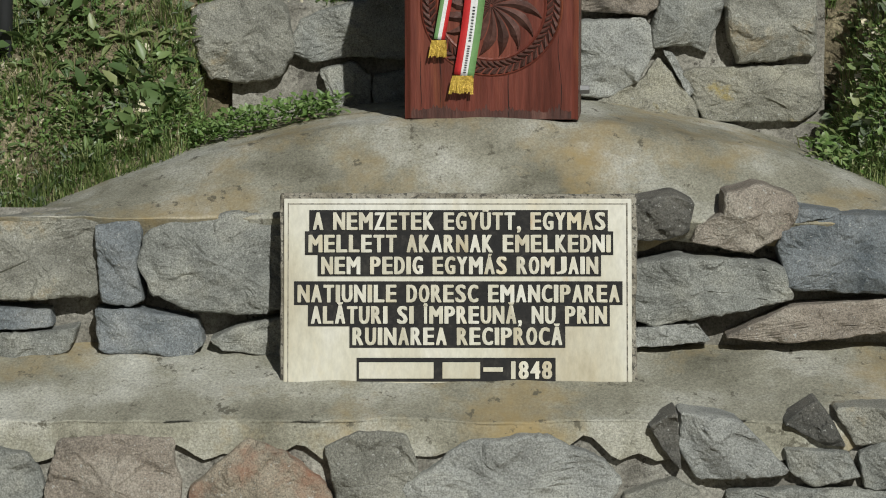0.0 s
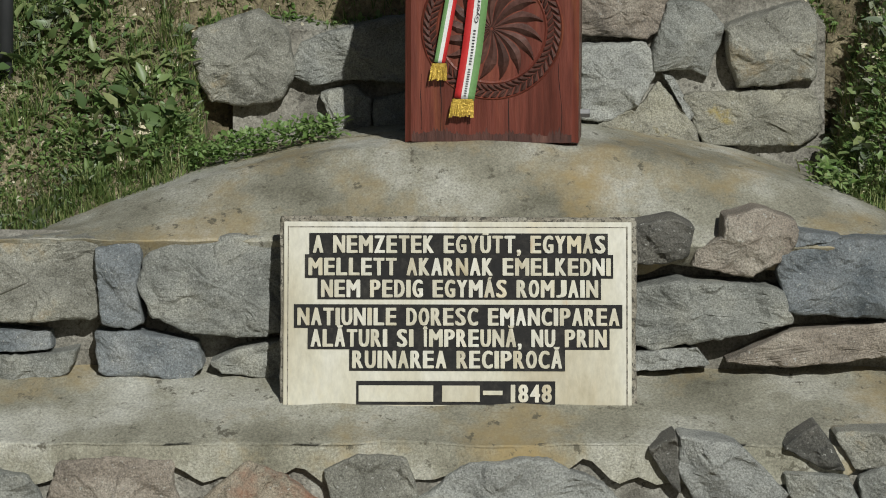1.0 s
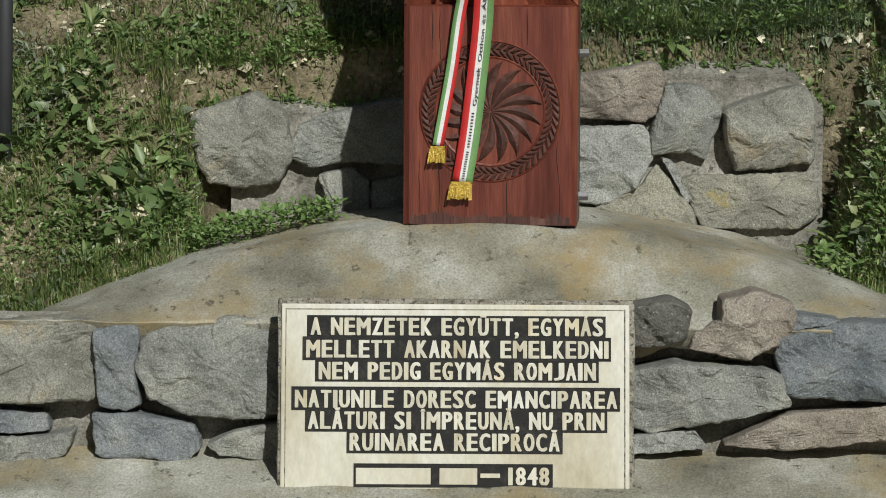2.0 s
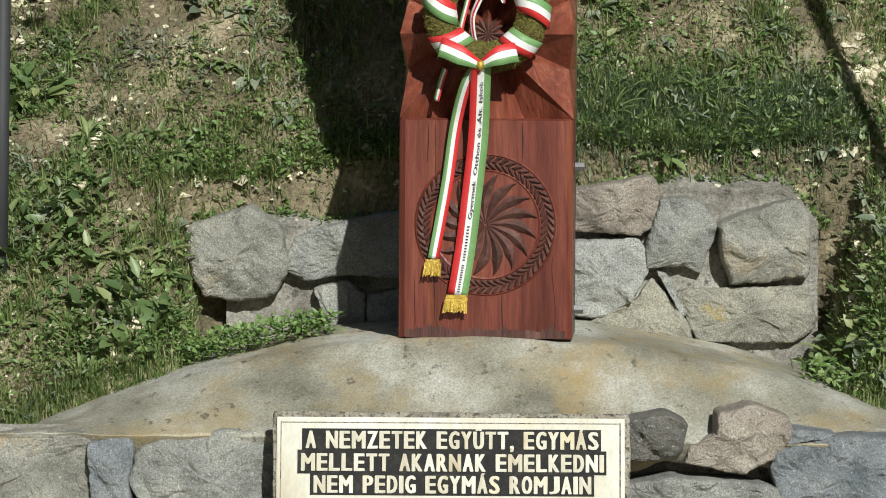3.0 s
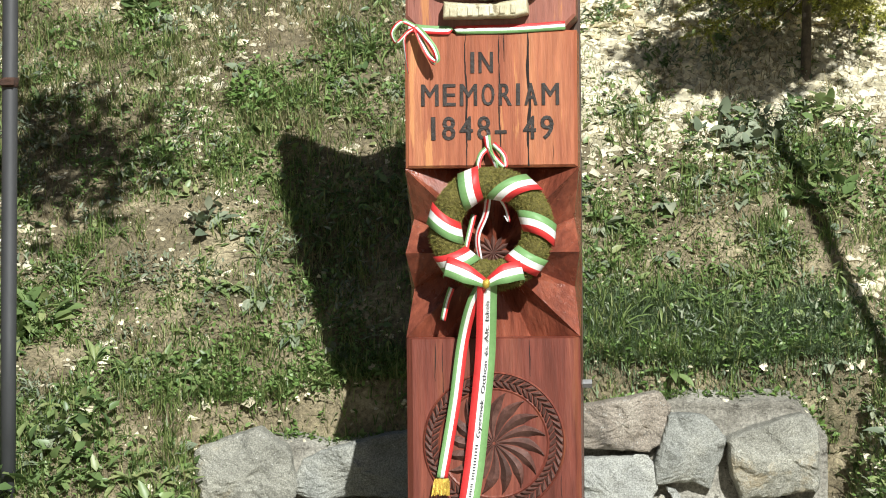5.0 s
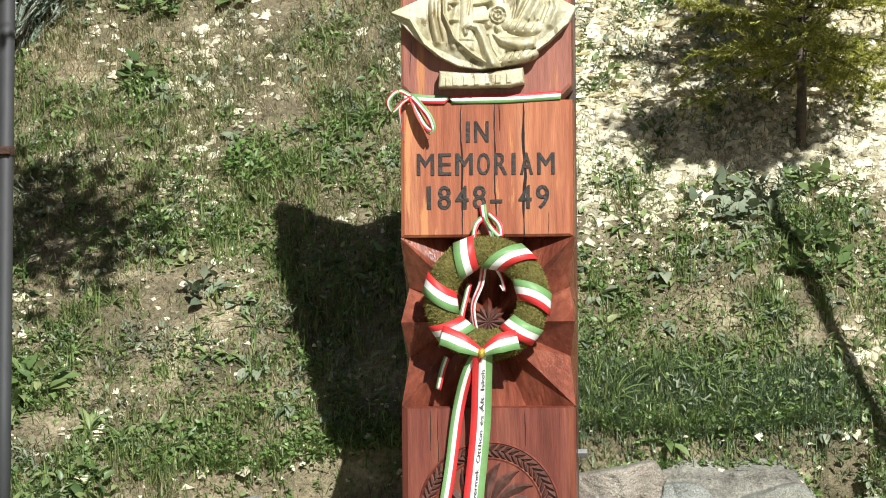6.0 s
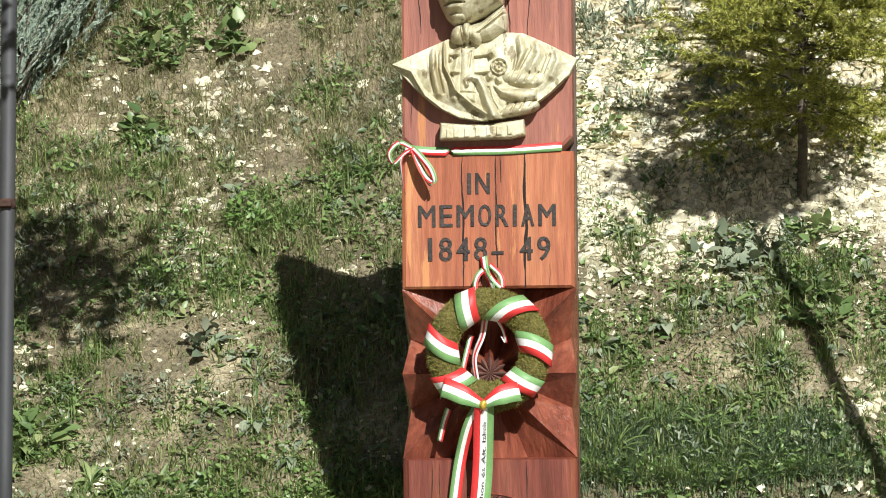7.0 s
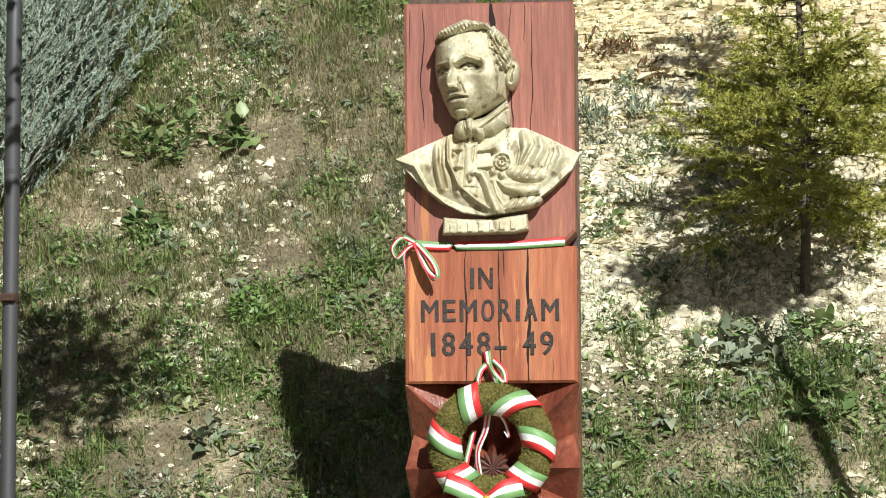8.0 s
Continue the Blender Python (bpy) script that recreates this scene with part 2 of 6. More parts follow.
vs, fs = sheet(lambda u, v: (XL + u * (XR - XL),) + ledge_profile(XL + u * (XR - XL), v), 170, 40)
mesh_object("lower_cap", vs, fs, M_CONCRETE, terrace, "weathered concrete ledge under the plaque")
vs, fs = sheet(lambda u, v: (XL + u * (XR - XL), wall1_y(XL + u * (XR - XL), -0.1 + v * 0.62), -0.1 + v * 0.62), 200, 50)
mesh_object("lower_wall", vs, fs, M_MORTAR, terrace, "rough mortar between wall stones")
for xs in (XL, XR):
    bm = box_bm(xs - 0.05, xs + 0.05, 6.94, 8.5, -0.1, 0.53, 0.02, 3, 0.01)
    part("end_wall", bm, M_MORTAR, terrace)


def stone(outline, face, material, bulge=0.035, seed=0, parent=None, back=0.09, tilt=0.08):
    """One rough building stone from the few corners of its outline (x, z)."""
    rnd = random.Random(seed)
    pts = [Vector((x, z)) for x, z in outline]
    for cut in (0.06,):
        pts = [q for i, a in enumerate(pts) for b in (pts[(i + 1) % len(pts)],) for q in (a.lerp(b, cut), a.lerp(b, 1 - cut))]
    dense = []
    for i, a in enumerate(pts):
        b = pts[(i + 1) % len(pts)]
        n = max(1, round((b - a).length / 0.010))
        dense += [a.lerp(b, k / n) for k in range(n)]
    pts = dense
    c = sum(pts, Vector((0, 0))) / len(pts)
    so = Vector((seed * 3.7, seed * 1.3, 0))
    size = max((p - c).length for p in pts)
    gx_, gz_ = rnd.uniform(-tilt, tilt), rnd.uniform(-tilt, tilt * 0.6)
    planes = []
    for _ in range(7):
        ang, steep = rnd.uniform(0, 6.283), rnd.uniform(0.06, 0.50)
        planes.append((rnd.uniform(0.0, 0.6) * bulge + steep * size * rnd.uniform(-0.05, 0.35), steep * math.cos(ang), steep * math.sin(ang)))
    verts, faces = [], []
    rings = (1.0, 1.0, 0.985, 0.955, 0.90, 0.82, 0.74, 0.64, 0.53, 0.42, 0.30, 0.15)
    for r, s in enumerate(rings):
        for p in pts:
            q = c + (p - c) * (1.055 * s + ((0.06 * noise.noise(Vector((p.x * 22, p.y * 22, seed))) + 0.03 * noise.noise(Vector((p.x * 70, p.y * 70, seed)))) if s > 0.8 else 0))
            d = q - c
            if r == 0:
                h = -back
            else:
                top_ = min(o_ + a_ * d.x + c2 * d.y for o_, a_, c2 in planes)
                h = min(1.5 * bulge, max(0.30 * bulge, bulge * 0.75 + top_)) * (1 - s ** 34) ** 0.5
                h += d.x * gx_ + d.y * gz_
                v3 = Vector((q.x, q.y, 0))
                h += 0.008 * noise.noise(v3 * 8 + so) + 0.012 * abs(noise.noise(v3 * 11 + so)) + 0.004 * noise.noise(v3 * 34 + so) + 0.003 * noise.noise(v3 * 80 + so)
                h += 0.007 * smooth01(8 * noise.noise(v3 * 13 + so * 2))
            if r > 1:
                q = q + Vector((noise.noise(Vector((q.x * 90, q.y * 90, seed))), noise.noise(Vector((q.x * 90, q.y * 90, seed + 50))))) * 0.004
            verts.append((q.x, face - h, q.y))
    n = len(pts)
    for r in range(len(rings) - 1):
        for i in range(n):
            faces.append((r * n + i, (r + 1) * n + i, (r + 1) * n + (i + 1) % n, r * n + (i + 1) % n))
    h0 = sum(verts[-n + i][1] for i in range(n)) / n
    verts.append((c.x, h0 - 0.002, c.y))
    for i in range(n):
        faces.append(((len(rings) - 1) * n + i, len(verts) - 1, (len(rings) - 1) * n + (i + 1) % n))
    faces = [f[::-1] for f in faces]
    return mesh_object("stone", verts, faces, material, parent, smooth=False)


W2, W1, W3 = 7.385, 6.935, 8.43
# the wall behind the plaque
for k, (o, m_, b_) in enumerate([
    ([(-1.051, 0.897), (-0.852, 0.915), (-0.771, 0.909), (-0.757, 0.771), (-0.779, 0.739), (-0.942, 0.733), (-1.054, 0.746)], TAN, 0.035),
    ([(-0.768, 0.890), (-0.721, 0.903), (-0.678, 0.907), (-0.665, 0.878), (-0.679, 0.809), (-0.665, 0.733), (-0.699, 0.714), (-0.755, 0.733)], BLUE, 0.035),
    ([(-0.659, 0.865), (-0.603, 0.899), (-0.453, 0.922), (-0.347, 0.915), (-0.345, 0.714), (-0.442, 0.700), (-0.567, 0.714), (-0.636, 0.746), (-0.670, 0.809)], GREY, 0.05),
    ([(-1.056, 0.719), (-0.881, 0.706), (-0.872, 0.668), (-1.057, 0.662)], BLUE, 0.03),
    ([(-1.057, 0.653), (-0.869, 0.658), (-0.819, 0.668), (-0.835, 0.615), (-0.920, 0.592), (-1.058, 0.580)], GREY, 0.03),
    ([(-0.766, 0.709), (-0.668, 0.704), (-0.550, 0.684), (-0.535, 0.631), (-0.569, 0.605), (-0.759, 0.615)], BLUE, 0.03),
    ([(-0.514, 0.640), (-0.457, 0.668), (-0.356, 0.691), (-0.351, 0.602), (-0.483, 0.617)], GREY, 0.02),
    ([(0.418, 0.950), (0.505, 0.968), (0.553, 0.944), (0.541, 0.881), (0.494, 0.863), (0.419, 0.865)], DARK, 0.045),
    ([(0.623, 0.967), (0.691, 0.988), (0.772, 0.960), (0.779, 0.916), (0.754, 0.873), (0.680, 0.836), (0.558, 0.860), (0.567, 0.900), (0.617, 0.923)], PINK, 0.045),
    ([(0.761, 0.881), (0.867, 0.915), (1.041, 0.915), (1.044, 0.746), (0.769, 0.756), (0.747, 0.834)], BLUE, 0.04),
    ([(0.771, 0.900), (0.783, 0.938), (0.880, 0.923), (0.862, 0.915)], BLUE, 0.025),
    ([(0.407, 0.802), (0.519, 0.827), (0.631, 0.819), (0.744, 0.806), (0.772, 0.733), (0.645, 0.705), (0.470, 0.674), (0.407, 0.695)], GREY, 0.045),
    ([(0.634, 0.646), (0.771, 0.713), (1.046, 0.734), (1.047, 0.662), (0.772, 0.634)], PINK, 0.02),
    ([(0.409, 0.662), (0.559, 0.677), (0.591, 0.635), (0.409, 0.623)], SPECK, 0.02),
    ([(1.066, 0.922), (1.215, 0.934), (1.230, 0.796), (1.082, 0.746)], GREY, 0.03),
    ([(-1.214, 0.884), (-1.070, 0.897), (-1.073, 0.746), (-1.229, 0.733)], GREY, 0.03),
]):
    stone(o, W2 + 0.012, m_, b_, k + 1, terrace)
# the lower wall
for k, (o, m_, b_) in enumerate([
    ([(-0.997, 0.484), (-0.873, 0.466), (-0.835, 0.402), (-0.858, 0.316), (-1.000, 0.316)], GREY, 0.03),
    ([(-0.802, 0.490), (-0.689, 0.502), (-0.572, 0.490), (-0.558, 0.400), (-0.550, 0.304), (-0.822, 0.304), (-0.827, 0.400)], PINK, 0.03),
    ([(-0.528, 0.388), (-0.406, 0.493), (-0.335, 0.466), (-0.253, 0.402), (-0.230, 0.352), (-0.265, 0.279), (-0.514, 0.291)], RUST, 0.035),
    ([(-0.243, 0.472), (-0.170, 0.510), (-0.081, 0.502), (-0.046, 0.400), (-0.064, 0.304), (-0.206, 0.304)], TAN, 0.025),
    ([(-0.073, 0.397), (0.054, 0.486), (0.208, 0.505), (0.326, 0.450), (0.364, 0.409), (0.327, 0.316), (-0.052, 0.304)], SPECK, 0.045),
    ([(0.430, 0.526), (0.488, 0.558), (0.498, 0.436), (0.480, 0.450)], DARK, 0.03),
    ([(0.498, 0.555), (0.620, 0.536), (0.718, 0.435), (0.704, 0.423), (0.533, 0.414), (0.499, 0.474)], SPECK, 0.045),
    ([(0.712, 0.531), (0.782, 0.579), (0.808, 0.545), (0.842, 0.483), (0.797, 0.486)], DARK, 0.025),
    ([(0.716, 0.478), (0.846, 0.472), (0.867, 0.421), (0.776, 0.395), (0.728, 0.430)], GREY, 0.035),
    ([(0.872, 0.469), (0.934, 0.498), (1.011, 0.484), (1.012, 0.397), (0.888, 0.393)], GREY, 0.035),
    ([(0.599, 0.385), (0.847, 0.393), (1.013, 0.378), (1.014, 0.279), (0.612, 0.279)], GREY, 0.035),
    ([(0.380, 0.376), (0.480, 0.412), (0.534, 0.385), (0.540, 0.291), (0.386, 0.291)], TAN, 0.03),
    ([(0.822, 0.560), (1.011, 0.568), (1.012, 0.506), (0.870, 0.482)], TAN, 0.02),
]):
    stone(o, W1 + 0.010, m_, 0.8 * b_, 40 + k, terrace)

# the small retaining wall behind the post
retaining = tagged(new("retaining_wall"), "low retaining wall of rough grey stones in mortar", "wall", kind="structure")


def back_top(x):
    return 1.325 + 0.10 * smooth01((x - 0.2) / 0.3) - 0.10 * smooth01((x - 0.86) / 0.12) + 0.02 * noise.noise(Vector((x * 9, 0, 0)))


def back_mass(u, v):
    x = -0.53 + 1.49 * u
    if v < 0.7:
        z = 0.95 + (back_top(x) - 0.95) * v / 0.7
        y = 8.465 + 0.06 * (z - 1.2)
    else:
        y = 8.465 + (v - 0.7) / 0.3 * 0.07
        z = back_top(x) + (v - 0.7) * 0.1
    return x, y + 0.012 * noise.noise(Vector((x * 15, 5, z * 15))), z + 0.006 * noise.noise(Vector((x * 17, y * 17, 1)))


vs, fs = sheet(back_mass, 130, 50)
mesh_object("mortar", vs, fs, M_MORTAR, retaining, "crumbling pale mortar")
for k, (o, m_, b_) in enumerate([
    ([(-0.630, 1.314), (-0.550, 1.346), (-0.465, 1.367), (-0.399, 1.328), (-0.387, 1.269), (-0.373, 1.227), (-0.408, 1.158), (-0.485, 1.138), (-0.584, 1.152), (-0.617, 1.218)], TAN, 0.07),
    ([(-0.387, 1.224), (-0.348, 1.295), (-0.239, 1.333), (-0.084, 1.363), (-0.069, 1.193), (-0.245, 1.203), (-0.323, 1.189)], GREY, 0.05),
    ([(-0.308, 1.163), (-0.232, 1.187), (-0.182, 1.153), (-0.181, 1.029), (-0.252, 1.042)], GREY, 0.04),
    ([(-0.175, 1.149), (-0.076, 1.171), (-0.075, 1.029), (-0.174, 1.029)], GREY, 0.03),
    ([(0.318, 1.418), (0.530, 1.451), (0.558, 1.419), (0.545, 1.331), (0.503, 1.308), (0.319, 1.319)], PINK, 0.05),
    ([(0.561, 1.399), (0.646, 1.393), (0.703, 1.338), (0.659, 1.216), (0.609, 1.233), (0.529, 1.224), (0.524, 1.275)], GREY, 0.045),
    ([(0.706, 1.333), (0.784, 1.369), (0.889, 1.400), (0.928, 1.363), (0.932, 1.207), (0.743, 1.186), (0.717, 1.255)], TAN, 0.07),
    ([(0.319, 1.287), (0.503, 1.296), (0.534, 1.239), (0.490, 1.144), (0.406, 1.101), (0.321, 1.110)], SPECK, 0.045),
    ([(0.540, 1.196), (0.636, 1.073), (0.637, 1.033), (0.393, 1.031), (0.392, 1.088), (0.505, 1.143)], LICHEN, 0.02),
    ([(0.551, 1.215), (0.579, 1.206), (0.630, 1.112), (0.616, 1.102)], SPECK, 0.02),
    ([(0.604, 1.164), (0.731, 1.173), (0.922, 1.177), (0.947, 1.085), (0.895, 1.038), (0.661, 1.041)], LICHEN, 0.03),
]):
    stone(o, W3 + 0.012, m_, b_, 70 + k, retaining)


# ---------- lettering ----------
def glyph(text):
    """Flat outline of a piece of writing in the built-in font."""
    cu = bpy.data.curves.new("text", "FONT")
    cu.body = text
    cu.resolution_u = 3
    ob_ = bpy.data.objects.new("text", cu)
    me_ = bpy.data.meshes.new_from_object(ob_)
    bpy.data.objects.remove(ob_)
    return me_


def cap_span():
    h = [v.co.y for v in glyph("H").vertices]
    return min(h), max(h)


def solid(me_, depth, bold, place):
    """Flat writing placed by place(x, y), given depth and heavier strokes."""
    bm = bmesh.new()
    bm.from_mesh(me_)
    for v in bm.verts:
        x, z = place(v.co.x, v.co.y)
        v.co = Vector((x, 0.0, z))
    out = bmesh.ops.extrude_face_region(bm, geom=bm.faces[:])
    for g in out["geom"]:
        if isinstance(g, bmesh.types.BMVert):
            g.co.y -= depth
    if bold:                            # heavier strokes: the same letters set over one another, each a hair deeper
        whole = bm.verts[:] + bm.edges[:] + bm.faces[:]
        for k_, (sx_, sz_) in enumerate(((1, 0), (-1, 0), (0.7, 0.35), (-0.7, -0.35), (0.7, -0.35), (-0.7, 0.35))):
            more = bmesh.ops.duplicate(bm, geom=whole)
            for g in more["geom"]:
                if isinstance(g, bmesh.types.BMVert):
                    g.co += Vector((sx_ * bold, 0.00012 * (k_ + 1), sz_ * bold))
    return bm


def lettering(text, width, cap, depth):
    """A line of running writing, centred, standing in x and z."""
    base, high = cap_span()
    me_ = glyph(text)
    xs = [v.co.x for v in me_.vertices]
    x0, x1 = min(xs), max(xs)
    return solid(me_, depth, 0.0, lambda x, y: ((x - (x0 + x1) / 2) * width / (x1 - x0), (y - base) * cap / (high - base)))


CELL = {"I": 0.46, "Î": 0.46, "M": 1.16, "N": 1.02, " ": 0.62, ",": 0.42, "1": 0.70, "-": 0.85}


def letter_line(text, x0, x1, z, cap, depth, y, bold, material, parent, label, gap=0.16):
    """Block capitals in cells of nearly one width, each letter a part."""
    base, high = cap_span()
    cells = [CELL.get(c, 0.92) for c in text]
    unit = (x1 - x0) / sum(cells)
    x = x0
    for c, w in zip(text, cells):
        if c != " ":
            me_ = glyph(c)
            xs, ys = [v.co.x for v in me_.vertices], [v.co.y for v in me_.vertices]
            a, b, low_y = min(xs), max(xs), min(ys)
            wide = unit * (w - gap) - 2 * bold
            if c in "I,1Î":
                wide = min(wide, (b - a) * cap / (high - base))

            def place(px_, py_, a=a, b=b, low_y=low_y, wide=wide, mid=x + unit * w / 2, c=c):
                v_ = (py_ - base) / (high - base)
                if c == "J":
                    v_ = (py_ - low_y) / (high - low_y)
                if c not in ",-":
                    v_ = max(0.0, v_) if v_ < 0.2 else v_
                if v_ > 1.02:
                    v_ = 1.02 + (v_ - 1.02) * 0.62
                return mid + (px_ - (a + b) / 2) * wide / (b - a), z + v_ * cap

            bm = solid(me_, depth, bold, place)
            for v in bm.verts:
                v.co += Vector((0, y, 0)) + noise.noise_vector(v.co * 160) * 0.0005
            part("letter", bm, material, parent, label)
        x += unit * w


# ---------- the plaque ----------
M_CREAM = mat("cream_limestone", [(0.43, 0.375, 0.255, 1), (0.56, 0.53, 0.42, 1), (0.70, 0.69, 0.63, 1)], 3.0, 0.38, 0.10, 60, 0.12, stretch=(1.4, 1, 0.6), gloss_var=0.15,
              spots=(0.48, 0.33, 0.17, 1), spot_scale=5.0, spot_cut=0.66, spots2=(0.60, 0.50, 0.30, 1), spot2_scale=2.6, spot2_cut=0.53, bump_scale=14)
M_ROUGHEDGE = mat("hammered_stone_edge", [(0.210, 0.189, 0.140, 1), (0.385, 0.350, 0.280, 1), (0.50, 0.475, 0.40, 1)], 20, 0.9, 1.0, 120, 0.4, spots=(0.06, 0.055, 0.045, 1), spot_scale=80, spot_cut=0.52)
M_BLACKPAINT = mat("worn_black_paint", [(0.008, 0.008, 0.008, 1), (0.014, 0.013, 0.012, 1), (0.035, 0.032, 0.028, 1)], 30, 0.85, 0.15, 120, 0.4,
                   spots=(0.07, 0.066, 0.056, 1), spot_scale=45, spot_cut=0.70)
PLQ_W, PLQ_H = 0.757, 0.412
plaque = thing("memorial_plaque", "cream stone plaque with raised lettering on black painted bands", "plaque", (0.032, 7.205, 0.562), rx=-11)
bm = box_bm(-PLQ_W / 2 - 0.007, PLQ_W / 2 + 0.011, 0.006, 0.055, -0.01, PLQ_H + 0.012, 0.006, 10, 0.0)
for v in bm.verts:
    v.co += noise.noise_vector(v.co * 70) * 0.004
part("slab", bm, M_ROUGHEDGE, plaque, "slab with rough hammered edges")
part("face", box_bm(-PLQ_W / 2, PLQ_W / 2, -0.002, 0.03, -0.008, PLQ_H, 0.003), M_CREAM, plaque, "smooth cream stone face with rust-brown stains")
for x0, x1, z0, z1 in ((-PLQ_W / 2 + 0.009, -PLQ_W / 2 + 0.011, 0.0, PLQ_H - 0.01), (PLQ_W / 2 - 0.012, PLQ_W / 2 - 0.009, 0.0, PLQ_H - 0.01), (-PLQ_W / 2 + 0.012, PLQ_W / 2 - 0.013, PLQ_H - 0.013, PLQ_H - 0.011)):
    part("groove", box_bm(x0, x1, -0.0028, 0.0, z0, z1, 0.0), M_ROUGHEDGE, plaque, "thin weathered border groove")
PXM = 615 / PLQ_W


def plq(x, y):
    return (x - 808 - (683 - y) * 0.012) / PXM, (685.2 - y) / 818


for x0, x1, y0, y1, text, t0, t1, ty in [
    (549, 1077, 369, 411, "A NEMZETEK EGYÜTT, EGYMÁS", 554, 1074, 404),
    (541, 1086, 407, 449, "MELLETT AKARNAK EMELKEDNI", 546, 1083, 444),
    (563, 1064, 445, 487, "NEM PEDIG EGYMÁS ROMJAIN", 568, 1060, 483),
    (521, 1101, 496, 538, "NATIUNILE DORESC EMANCIPAREA", 526, 1097, 533),
    (545, 1078, 534, 576, "ALĂTURI SI ÎMPREUNĂ, NU PRIN", 549, 1074, 571),
    (618, 999, 572, 614, "RUINAREA RECIPROCĂ", 622, 995, 609),
    (630, 981, 632, 674, "1848", 898, 976, 669),
]:
    xa, za = plq(x0, y1)
    xb, zb = plq(x1, y0)
    painted = part("painted_band", box_bm(xa, xb, -0.0035 - 0.0002 * (y0 % 3), -0.001, za, zb, 0.0), M_BLACKPAINT, plaque, "worn black painted band")
    xa, za = plq(t0, ty)
    xb, zb = plq(t1, ty - 30)
    letter_line(text, xa, xb, za, zb - za, 0.004, -0.003, 0.0023, M_CREAM, painted, "raised cream capital letter", 0.11)
for x0, x1, y0, y1 in ((634, 766, 640, 669), (781, 848, 640, 669), (853, 888, 649, 657)):
    xa, za = plq(x0, y1)
    xb, zb = plq(x1, y0)
    part("raised_bar", box_bm(xa, xb, -0.0065, -0.002, za, zb, 0.001), M_CREAM, painted)

# ---------- the carved post ----------
M_WOOD = mat("faded_red_brown_varnished_wood", [(0.210, 0.078, 0.058, 1), (0.275, 0.104, 0.076, 1), (0.345, 0.132, 0.084, 1)], 1.1, 0.36, 0.35, 7, 0.26,
             stretch=(11, 11, 0.9), gloss_var=0.14, bump_scale=6, spots=(0.46, 0.19, 0.07, 1), spot_scale=2.2, spot_cut=0.60)
M_WOODTEXT = mat("orange_brown_varnished_wood", [(0.215, 0.062, 0.034, 1), (0.330, 0.105, 0.052, 1), (0.430, 0.165, 0.075, 1)], 1.3, 0.36, 0.35, 7, 0.28,
                 stretch=(11, 11, 0.9), gloss_var=0.14, bump_scale=6, spots=(0.52, 0.23, 0.09, 1), spot_scale=2.4, spot_cut=0.58)
M_WOODLOW = mat("dark_red_varnished_wood", [(0.085, 0.022, 0.015, 1), (0.150, 0.038, 0.025, 1), (0.225, 0.064, 0.036, 1)], 1.2, 0.36, 0.4, 7, 0.32,
                stretch=(11, 11, 0.9), gloss_var=0.16, bump_scale=6, spots=(0.36, 0.20, 0.12, 1), spot_scale=5.5, spot_cut=0.69, spots2=(0.30, 0.105, 0.045, 1), spot2_scale=1.0, spot2_cut=0.58)
M_STAR = mat("deep_red_glossy_wood", [(0.115, 0.032, 0.020, 1), (0.200, 0.056, 0.032, 1), (0.290, 0.090, 0.050, 1)], 1.4, 0.26, 0.45, 7, 0.32,
             stretch=(11, 11, 0.9), gloss_var=0.12, bump_scale=6, spots=(0.40, 0.15, 0.07, 1), spot_scale=3.0, spot_cut=0.66)
M_CARVED = mat("dark_carved_wood", [(0.050, 0.026, 0.020, 1), (0.092, 0.044, 0.035, 1), (0.150, 0.072, 0.056, 1)], 8, 0.42, 0.4, 60, 0.35)
M_INCISED = mat("black_brown_incision", [(0.012, 0.008, 0.006, 1), (0.024, 0.014, 0.010, 1)], 20, 0.5, 0.2)
M_SIDE = mat("greyed_wood_side", [(0.04, 0.028, 0.02, 1), (0.08, 0.05, 0.035, 1), (0.12, 0.075, 0.05, 1)], 3, 0.7, 0.4, 12, 0.35, stretch=(10, 10, 1))
M_CRACK_SHADE = mat("painted_crack_shade", [(0.008, 0.005, 0.004, 1), (0.016, 0.010, 0.008, 1)], 20, 0.9, 0.0)
M_STEEL = mat("weathered_steel", [(0.10, 0.10, 0.10, 1), (0.20, 0.20, 0.20, 1), (0.28, 0.28, 0.275, 1)], 6, 0.45, 0.1, 60, 0.2, metal=0.6)
post = thing("memorial_post", "carved red-brown varnished wooden memorial post on a concrete cap", "memorial post", (POST_X, POST_Y, BASE_Z - 0.005), rz=-4)
HW = 0.202


def chamfered(z0, z1, y0, half, side_cut, corner=0.0, top=0.012):
    """A block of the post: chamfered front edges, optional cut lower corners."""
    bm = bmesh.new()
    outline = [(-half, z0 + corner), (-half + corner, z0), (half - corner, z0), (half, z0 + corner), (half, z1), (-half, z1)] if corner else \
        [(-half, z0), (half, z0), (half, z1), (-half, z1)]
    cx, cz = 0, (z0 + z1) / 2
    front = [bm.verts.new((x - math.copysign(side_cut, x), y0, z + (top if z < cz else -top))) for x, z in outline]
    edge = [bm.verts.new((x, y0 + side_cut * 0.8, z)) for x, z in outline]
    rear = [bm.verts.new((x, 0.17, z)) for x, z in outline]
    n = len(outline)
    bm.faces.new(front)
    bm.faces.new(rear[::-1])
    for a, b in ((front, edge), (edge, rear)):
        for i in range(n):
            bm.faces.new((a[i], b[i], b[(i + 1) % n], a[(i + 1) % n]))
    bmesh.ops.bevel(bm, geom=[e for e in bm.edges if e.calc_face_angle(0) > 0.3], offset=0.0025, segments=2, profile=0.6, affect="EDGES")
    return bm


